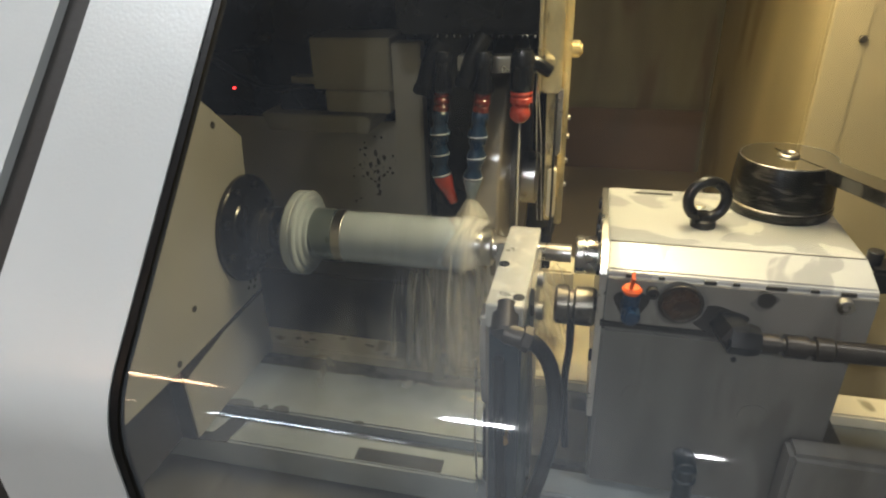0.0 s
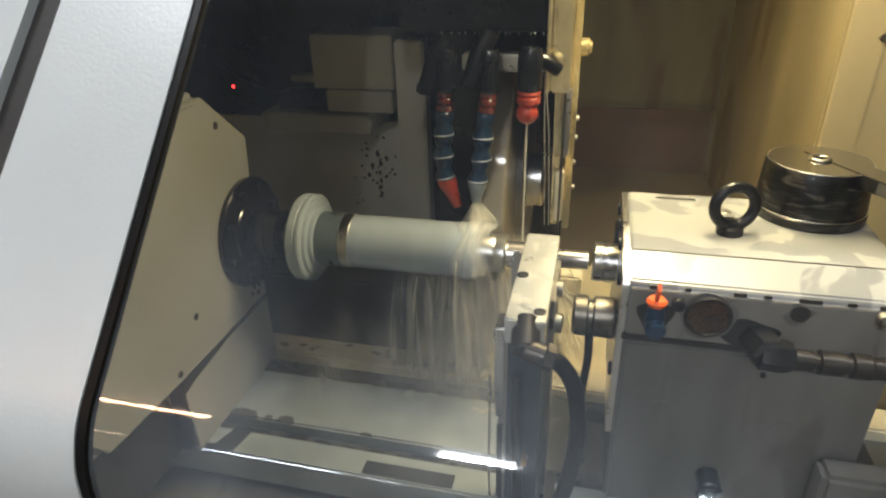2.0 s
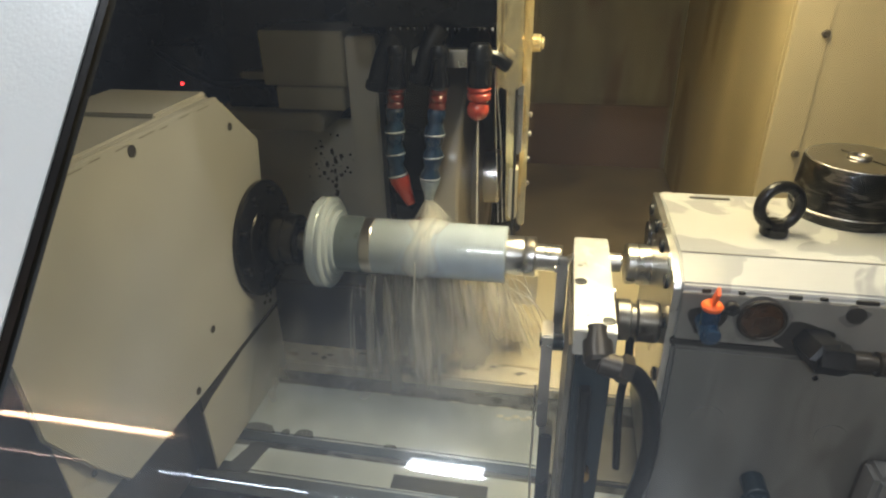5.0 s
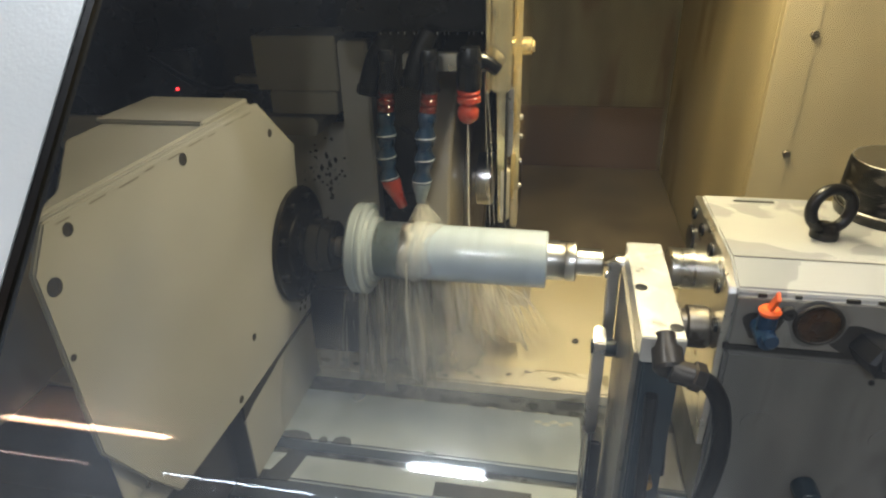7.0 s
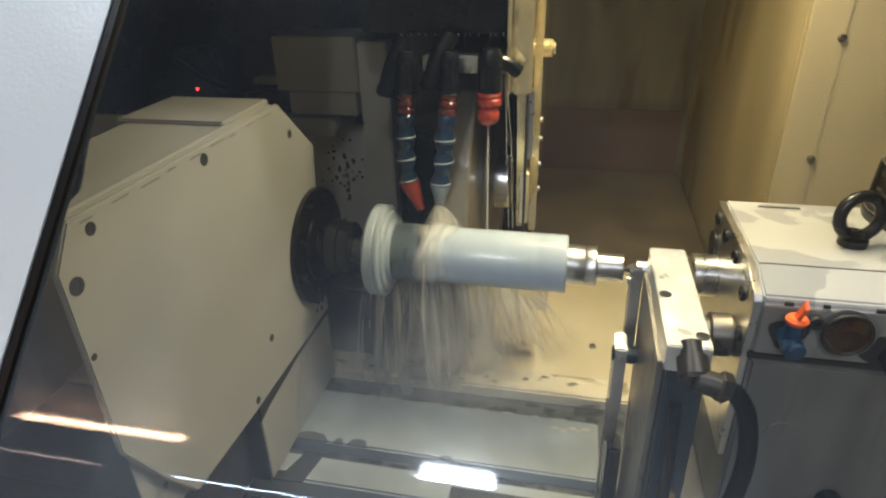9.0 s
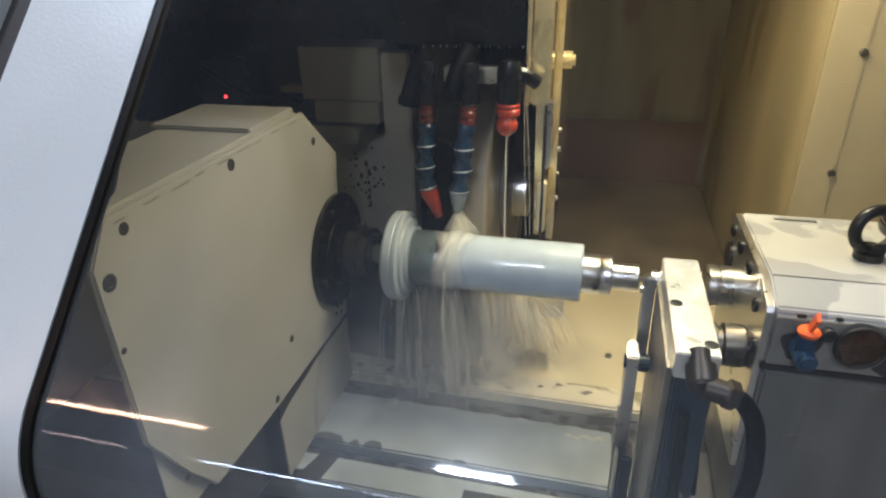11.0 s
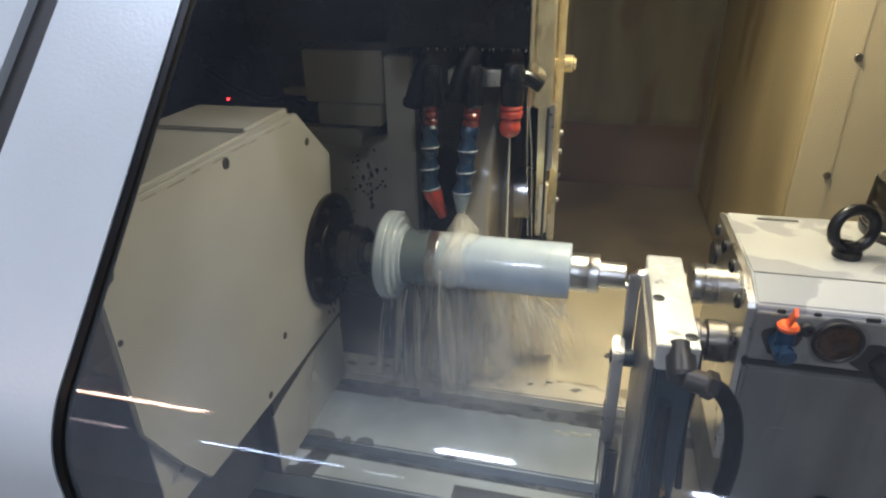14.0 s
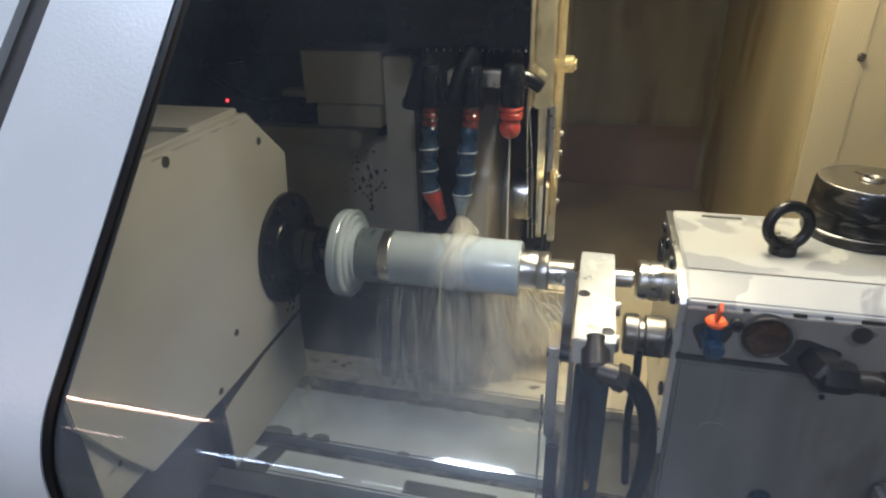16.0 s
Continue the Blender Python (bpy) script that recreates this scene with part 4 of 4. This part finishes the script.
part("guard_bolt", joined(rod((0.458, 0.27, 1.33), (0.484, 0.27, 1.33), 0.014), rod((0.484, 0.27, 1.33), (0.488, 0.27, 1.33), 0.009)), GUARD_GOLD, wheelhead)
for gz in (1.24, 1.21, 1.17, 1.13):
    part("edge_bolt", cap_screw((0.474, 0.19, gz), (1, 0, 0), 0.004), DULL_STEEL, wheelhead)
part("guard_foot", box(0.445, 0.462, 0.13, 0.17, 1.0, 1.06, 0.002), DARK, wheelhead)
part("guard_foot_block", box(0.446, 0.502, 0.13, 0.19, 0.938, 0.998, 0.004), TABLE_RAIL, wheelhead)
part("wheel_cover_post", box(0.183, 0.232, 0.215, 0.25, 0.95, 1.345, 0.003), PALE, wheelhead, "cream painted upright post")
part("back_sheet", box(-0.45, 0.183, 0.30, 0.31, 0.86, 1.19), PALE, wheelhead, "cream sheet with black spatter")
rng = random.Random(5)
part("spatter", joined(*[lathe([(0, r), (0.0006, r * 0.8), (0.0006, 0)], (0.10 + rng.gauss(0, 0.022), 0.2998, 1.09 + rng.gauss(0, 0.045)), (0, -1, 0), 7) for r in [rng.uniform(0.0010, 0.0032) for _ in range(46)]], *[prism([(0.112 + dx + 0.0045 * rng.uniform(0.4, 1.2) * math.cos(a), dz + 0.007 * rng.uniform(0.4, 1.3) * math.sin(a)) for a in (k * math.pi / 5 for k in range(10))], "y", 0.2993, 0.2999) for dx, dz in ((0, 1.128), (0.004, 1.112), (-0.012, 1.104), (0.001, 1.092), (0.003, 1.076), (0, 1.062), (0.016, 1.12), (-0.02, 1.086), (0.002, 1.048))]), GRIME_AND_SHADE, wheelhead, "black grime spatter")["kind"] = "stuff"
part("upper_block", box(0.038, 0.179, 0.22, 0.32, 1.266, 1.352, 0.002), BEIGE, wheelhead, "beige cover block")
part("middle_block", box(0.060, 0.176, 0.214, 0.32, 1.229, 1.2655, 0.002), BEIGE, wheelhead)
part("lower_block", prism([(-0.065, 1.224), (0.13, 1.224), (0.140, 1.216), (0.135, 1.193), (-0.056, 1.193)], "y", 0.21, 0.31, 0.002), BEIGE, wheelhead)
part("sensor_box", box(-0.04, 0.055, 0.235, 0.31, 1.2245, 1.262, 0.003), DARK, wheelhead)
part("sensor_bar", box(-0.02, 0.038, 0.25, 0.28, 1.268, 1.28, 0.002), BEIGE, wheelhead)
part("cable", tube(smooth_path([(0.03, 0.24, 1.255), (0.0, 0.235, 1.268), (-0.05, 0.24, 1.26), (-0.12, 0.26, 1.275), (-0.2, 0.3, 1.30)]), 0.005), RUBBER, wheelhead)
part("led", lathe([(0, 0.0028), (0.002, 0.0025), (0.003, 0)], (-0.204, 0.359, 1.232), (0.3, -1, 0.2), 14), LED_RED, wheelhead, "lit red indicator lamp")
part("led_box", box(-0.26, -0.16, 0.361, 0.42, 1.19, 1.30, 0.003), DARK, wheelhead)
part("rear_column", box(-0.6, 0.254, 0.42, 0.75, 0.62, 1.70), DARK, wheelhead)

wheel = thing("grinding_wheel", (0.375, 0.29, AXIS), "large spinning grinding wheel, wet and brownish", "grinding wheel")
part("wheel_disc", lathe([(0, 0.09), (0, 0.246), (0.003, 0.249), (0.033, 0.249), (0.036, 0.246), (0.036, 0.10)], (0.352, 0.29, AXIS), (1, 0, 0), 128), WHEEL, wheel)
part("flange", lathe([(0, 0.12), (0.008, 0.12), (0.010, 0.115), (0.010, 0.06)], (0.388, 0.29, AXIS), (1, 0, 0), 64), DULL_STEEL, wheel)
part("hub_nut", lathe([(0, 0.046), (0.024, 0.046), (0.026, 0.043), (0.026, 0.0)], (0.397, 0.29, AXIS), (1, 0, 0), 48), STEEL, wheel, "bright steel hub nut")

# ---- coolant nozzles ----
rnd = random.Random(9)
# tiny steel beads added to stand in for glints on the hood's edge
part("hood_glints", joined(*[lathe([(0, 0.0004), (0.001, rnd.uniform(0.0007, 0.0012)), (rnd.uniform(0.002, 0.004), 0.0008), (0.0045, 0)], (0.30 + 0.010 * k + rnd.uniform(-0.004, 0.004), 0.0765, 1.3785), (0, 0, -1), 8) for k in range(14)]), STEEL, wheelhead, "bright beads for the glints along the hood's lower edge")["kind"] = "stuff"
part("manifold", box(0.325, 0.436, 0.070, 0.095, 1.33, 1.352, 0.002), STEEL, wheelhead, "steel nozzle manifold")


def segment(a, b, mat, nozzle, name="segment"):
    """One ball and socket joint of a jointed hose."""
    d = (Vector(b) - Vector(a)).length
    if mat is ORANGE_SHADED:
        shape = [(d * 0.1, 0.009), (d * 0.2, 0.011), (d * 0.34, 0.0115), (d * 0.42, 0.0098), (d * 0.5, 0.0115), (d * 0.66, 0.0118), (d * 0.74, 0.010), (d * 0.82, 0.0115), (d, 0.0115), (d * 1.05, 0.010)]
    else:
        shape = [(0, 0.0095), (d * 0.12, 0.0120), (d * 0.3, 0.0122), (d * 0.5, 0.0098), (d * 0.62, 0.0098), (d * 0.85, 0.0132), (d * 1.04, 0.0142), (d * 1.1, 0.0125)]
    return part(name, lathe(shape, a, Vector(b) - Vector(a), 24), mat, nozzle)


def coolant_nozzle(path, mats, tip, tip_mat, label):
    nozzle = thing("coolant_nozzle", path[0], label, "coolant nozzle", "coolant nozzles")
    for a, b, m in zip(path, path[1:], mats):
        joint = segment(a, b, m, nozzle)
        if m is BLUE:
            d = (Vector(b) - Vector(a)).normalized()
            part("foam_rim", ring(b, d + Vector((0.12, 0, 0)), 0.0128, 0.0015, 24, 8), FOAM, joint, "milky foam on the joint")
    a, b = path[-1], tip
    d = (Vector(b) - Vector(a)).length
    part("tip", lathe([(0, 0.0125), (d * 0.2, 0.0135), (d * 0.6, 0.0095), (d, 0.0065), (d, 0.004)], a, Vector(b) - Vector(a), 24), tip_mat, nozzle)
    return nozzle


coolant_nozzle([(0.312, 0.045, 1.362), (0.309, 0.045, 1.314), (0.307, 0.043, 1.284), (0.305, 0.041, 1.252), (0.304, 0.040, 1.222), (0.306, 0.039, 1.192)], [DARK, ORANGE_SHADED, BLUE, BLUE, BLUE], (0.324, 0.037, 1.150), ORANGE, "jointed blue hose with orange joint and orange tip")
coolant_nozzle([(0.367, 0.045, 1.362), (0.366, 0.045, 1.314), (0.363, 0.043, 1.284), (0.359, 0.041, 1.250), (0.357, 0.040, 1.220), (0.352, 0.039, 1.190)], [DARK, ORANGE_SHADED, BLUE, BLUE, BLUE], (0.350, 0.037, 1.158), GREY_TIP, "jointed blue hose with pale tip, spraying milky coolant")
capped = thing("coolant_nozzle", (0.418, 0.045, 1.36), "black hose stub closed by an orange ball cap", "coolant nozzle", "coolant nozzles")
part("stub", lathe([(0, 0.012), (0.01, 0.016), (0.048, 0.016), (0.052, 0.0145)], (0.418, 0.045, 1.365), (-0.02, 0, -1), 28), DARK, capped)
part("collar", lathe([(0, 0.013), (0.004, 0.0155), (0.008, 0.013), (0.010, 0.0155), (0.016, 0.0155), (0.020, 0.012)], (0.417, 0.045, 1.314), (0, 0, -1), 28), ORANGE, capped)
part("ball_cap", lathe([(0.0142 * (1 - math.cos(a)), 0.0142 * math.sin(a)) for a in (math.pi * k / 14 for k in range(15))], (0.416, 0.043, 1.298), (0, 0, -1), 28), ORANGE, capped, "orange ball cap")
part("side_pipe", tube(smooth_path([(0.42, 0.05, 1.352), (0.438, 0.055, 1.345), (0.452, 0.06, 1.335)]), 0.009, 14), DARK, capped)
for ex, ez in ((0.286, 1.335), (0.345, 1.345)):
    stub = thing("hose_elbow", (ex, 0.05, ez), "black elbow of a coolant hose", "hose elbow", "hose elbows")
    part("bend", tube(smooth_path([(ex + 0.02, 0.06, ez + 0.035), (ex + 0.008, 0.05, ez + 0.012), (ex - 0.002, 0.042, ez - 0.022)]), 0.0125, 18), RUBBER, stub)
    part("nut", rod((ex - 0.0015, 0.0425, ez - 0.018), (ex - 0.004, 0.041, ez - 0.030), 0.014, 6), RUBBER, stub)


# ---- coolant ----
def liquid_sheet(rows, seed, bm=None):
    """A thin sheet through rows of points; one map follows the flow in metres, one runs from rim to rim."""
    bm = bm or bmesh.new()
    flow, rim = bm.loops.layers.uv.get("flow") or bm.loops.layers.uv.new("flow"), bm.loops.layers.uv.get("rim") or bm.loops.layers.uv.new("rim")
    shift = random.Random(seed).uniform(0, 50)
    grid = [[bm.verts.new(q) for q in row] for row in rows]
    width = max((Vector(row[0]) - Vector(row[-1])).length for row in rows)
    length = (Vector(rows[0][0]) - Vector(rows[-1][0])).length
    for i in range(len(grid) - 1):
        for j in range(len(grid[0]) - 1):
            face = bm.faces.new((grid[i][j], grid[i][j + 1], grid[i + 1][j + 1], grid[i + 1][j]))
            for loop, (a, b) in zip(face.loops, ((i, j), (i, j + 1), (i + 1, j + 1), (i + 1, j))):
                u, v = b / (len(grid[0]) - 1), a / (len(grid) - 1)
                loop[flow].uv = (shift + u * width, shift + v * length)
                loop[rim].uv = (u, v)
    return bm


def curtain(x0, x1, y, lean, spread, low, seed):
    """A falling sheet that widens from the underside of the workpiece to the table."""
    rnd = random.Random(seed)
    ph, depth = rnd.uniform(0, 6), rnd.uniform(0.004, 0.012)
    top = AXIS - math.sqrt(max(0.0382 ** 2 - y * y, 0)) + 0.004
    rows = []
    for i in range(13):
        f = i / 12
        mid, half = (x0 + x1) / 2 + lean * f ** 0.8 + 0.004 * math.sin(ph + 4 * f), (x1 - x0) / 2 * (1 + spread * f)
        rows.append([(mid + half * (2 * j / 12 - 1), y + depth * math.sin(ph + j * 0.7) - 0.012 * f * f, top + (low - top) * f ** 1.2) for j in range(13)])
    return liquid_sheet(rows, seed)


def strands(x0, x1, y, lean, count, seed):
    """Thin ragged streams and drops that leave the underside of the workpiece and spread as they fall."""
    rnd, bm = random.Random(seed), bmesh.new()
    for _ in range(count):
        x, depth = rnd.uniform(x0, x1), y + rnd.uniform(-0.012, 0.02)
        start = AXIS - math.sqrt(max(0.0385 ** 2 - depth * depth, 0)) + 0.003
        out, back = lean + (x - (x0 + x1) / 2) * 0.6 + rnd.gauss(0, 0.012), rnd.uniform(-0.02, 0.03)
        f0, f1 = rnd.choice((0, 0, 0.1, 0.35, 0.5)), rnd.uniform(0.45, 1.0)
        f1 = max(f1, f0 + 0.12)
        thick, ph = rnd.choice((0.0004, 0.0006, 0.0009, 0.0016, 0.0024)), rnd.uniform(0, 6)
        pts, radii = [], []
        for i in range(11):
            g = i / 10
            f = f0 + (f1 - f0) * g
            pts.append((x + out * f ** 0.8 + 0.0015 * math.sin(ph + 9 * f), depth + back * f, start - (start - 0.862) * f ** 1.25))
            radii.append(thick * (0.25 + 1.0 * math.sin(math.pi * min(1, g * 1.1 + 0.08)) * (0.7 + 0.3 * math.sin(ph + 15 * g))) + 0.0001)
        tube(pts, radii, 6, bm, 0.5)
    for _ in range(count):
        f = rnd.uniform(0.2, 1.0)
        x = rnd.uniform(x0, x1) + lean * f * 1.4 + rnd.gauss(0, 0.02 * f)
        z, r = 1.06 - 0.2 * f ** 1.25, rnd.uniform(0.0005, 0.0012)
        tube([(x, y + 0.01, z), (x + 0.0003, y + 0.01, z - r * 2), (x + 0.0006, y + 0.01, z - r * 5)], [r * 0.5, r, r * 0.2], 6, bm)
    return bm


falls = []
for k, (x0, x1, y, lean, spread, low) in enumerate((
        (0.262, 0.318, 0.040, -0.016, 0.7, 0.862), (0.290, 0.345, 0.056, -0.020, 1.0, 0.87), (0.312, 0.368, 0.028, -0.004, 0.9, 0.862),
        (0.335, 0.395, 0.062, 0.012, 1.2, 0.868), (0.352, 0.405, 0.045, 0.014, 1.0, 0.862), (0.380, 0.436, 0.066, 0.026, 0.8, 0.87),
        (0.338, 0.366, -0.030, -0.004, 1.3, 0.862), (0.245, 0.33, -0.015, -0.014, 0.5, 0.862))):
    fall = thing("coolant_fall", ((x0 + x1) / 2, 0, AXIS), "milky coolant falling in streaks from the workpiece", "coolant", kind="stuff")
    part("strands", strands(x0, x1, y, lean, 3 if k in (0, 5, 7) else 7, 140 + k), STREAM, fall)["kind"] = "stuff"
    part("streaks", curtain(x0, x1, y, lean, spread, low, 20 + k), SPRAY if k in (1, 2, 4, 5, 6) else THIN_SPRAY, fall)
    falls.append(fall)
splash = thing("coolant_splash", (0.46, 0.1, 0.95), "milky coolant splashing off the guard foot", "coolant", kind="stuff")
rnd = random.Random(61)
sb = bmesh.new()
for k in range(34):
    x, y, z = rnd.uniform(0.43, 0.475), rnd.uniform(0.06, 0.13), rnd.uniform(0.965, 1.03)
    vx, vz = rnd.uniform(0.005, 0.085), rnd.uniform(-0.01, 0.035)
    pts = [(x + vx * f, y - 0.02 * f, z + vz * f - 0.13 * f * f) for f in (0.1 * j for j in range(9))]
    tube(pts, [0.0002 + rnd.uniform(0.0003, 0.0013) * math.sin(math.pi * (j + 0.7) / 9.5) for j in range(9)], 6, sb)
part("splash_strands", sb, STREAM, splash)["kind"] = "stuff"
part("splash_sheet", liquid_sheet([[(0.415 + (0.02 + 0.10 * i / 10) * j / 10 + 0.015 * i / 10, 0.07 + 0.012 * math.sin(j * 0.9 + i * 0.5), 1.045 - 0.16 * (i / 10) ** 1.2) for j in range(11)] for i in range(11)], 63), SPRAY, splash)
falls.append(splash)
mist = thing("coolant_mist", (0.34, 0, 0.95), "fine pale coolant mist over the table", "coolant", kind="stuff")
part("mist_sheet", curtain(0.22, 0.56, -0.018, 0.02, 0.25, 0.862, 91), MIST, mist)

low_mist = liquid_sheet([[(0.02 + 0.52 * j / 12, -0.105 + 0.03 * math.sin(j * 0.8 + i * 0.3) + 0.05 * (1 - i / 8), 1.03 - 0.17 * i / 8) for j in range(13)] for i in range(9)], 96)
part("low_mist_sheet", low_mist, MIST, mist)
high_mist = liquid_sheet([[(0.0 + 0.30 * j / 12, 0.10 + 0.02 * math.sin(j * 0.8 + i * 0.4), 1.22 - 0.30 * i / 8) for j in range(13)] for i in range(9)], 97)
part("high_mist_sheet", high_mist, THIN_MIST, mist)

jet = thing("coolant_jet", (0.35, 0.035, 1.158), "fan of milky coolant spraying onto the workpiece", "coolant", kind="stuff")
for n, (wide, deep) in enumerate(((0.030, 0.016), (0.015, 0.009))):
    rows = []
    for i in range(9):
        f = i / 8
        rx, ry = 0.006 + (wide - 0.006) * f ** 1.2, 0.006 + (deep - 0.006) * f
        rows.append([(0.350 + 0.006 * f + rx * math.cos(a), 0.037 - 0.016 * f + ry * math.sin(a), 1.162 - 0.030 * f + 0.004 * f * math.cos(3 * a)) for a in (math.pi * (0.92 + 1.16 * j / 16) for j in range(17))])
    part("fan", liquid_sheet(rows, 70 + n), JET, jet)
for n, (cx, half, turn, swell) in enumerate(((0.352, 0.028, 3.1, 0.0012), (0.350, 0.017, 3.5, 0.004))):
    rows = []
    for i in range(19):
        f = i / 18
        a = 0.9 + turn * f
        r = 0.0388 + swell * (0.6 + 0.4 * math.sin(7 * f + n))
        rows.append([(cx + 0.006 * math.sin(5 * f + n) + half * (1 + 0.35 * math.sin(9 * f + 2 * n)) * (2 * j / 10 - 1), r * math.cos(a), AXIS + r * math.sin(a)) for j in range(11)])
    part("froth", liquid_sheet(rows, 80 + n), FROTH, jet, "wavy milky froth round the workpiece")
drip = thing("coolant_drip", (0.416, 0.043, 1.28), "thin streams of coolant dripping beside the wheel", "coolant", kind="stuff")
db = bmesh.new()
tube([(0.416, 0.043, 1.284), (0.4155, 0.045, 1.2), (0.415, 0.05, 1.10), (0.414, 0.05, 0.95)], 0.0015, 6, db)
for k in range(2):
    tube([(0.435 + 0.003 * k, 0.06, 1.33 - 0.02 * k), (0.438 + 0.006 * k, 0.06, 1.25), (0.444 + 0.006 * k, 0.06, 1.12)], 0.0004, 5, db)
part("drip_strands", db, STREAM, drip)


# ---- movement ----
TRAVEL = [(0, 0), (1.5, -0.0005), (1.7, 0.0015), (2.0, 0.0111), (2.5, 0.0271), (3.0, 0.0450), (3.8, 0.0718), (4.7, 0.1021), (5.5, 0.1291), (6.0, 0.1465), (6.5, 0.1629), (6.85, 0.1752), (7.0, 0.1770), (7.2, 0.1773), (10.0, 0.1773), (12.5, 0.1773), (13.4, 0.1773), (13.6, 0.1732), (14.0, 0.1596), (14.5, 0.1426), (15.0, 0.1251), (15.5, 0.1082), (16.0, 0.0918)]


def travel(t):
    return float(np.interp(t, [r[0] for r in TRAVEL], [r[1] for r in TRAVEL]))


def motions():
    for ob in (work_table, workhead, tail, gauge):
        o = ORIGIN[ob]
        walk(ob, [(t, pose(o.x + s, o.y, o.z)) for t, s in TRAVEL])
    times = [k / 15 for k in range(241)]
    o = ORIGIN[shaft]
    walk(shaft, [(t, pose(o.x + travel(t), o.y, o.z, -52 * k % 360)) for k, t in enumerate(times)])
    o = ORIGIN[wheel]
    walk(wheel, [(t, pose(o.x, o.y, o.z, 80 * k % 360)) for k, t in enumerate(times)])
    shake = random.Random(3)
    for n, ob in enumerate([*falls, jet]):
        o = ORIGIN[ob]
        wide = 0.007 if ob is not jet else 0.0015
        walk(ob, [(t, pose(o.x + shake.uniform(-wide, wide), o.y, o.z + shake.uniform(-wide, wide) * 0.5, 0, shake.uniform(-2, 2))) for t in (k / 10 for k in range(161))])


motions()
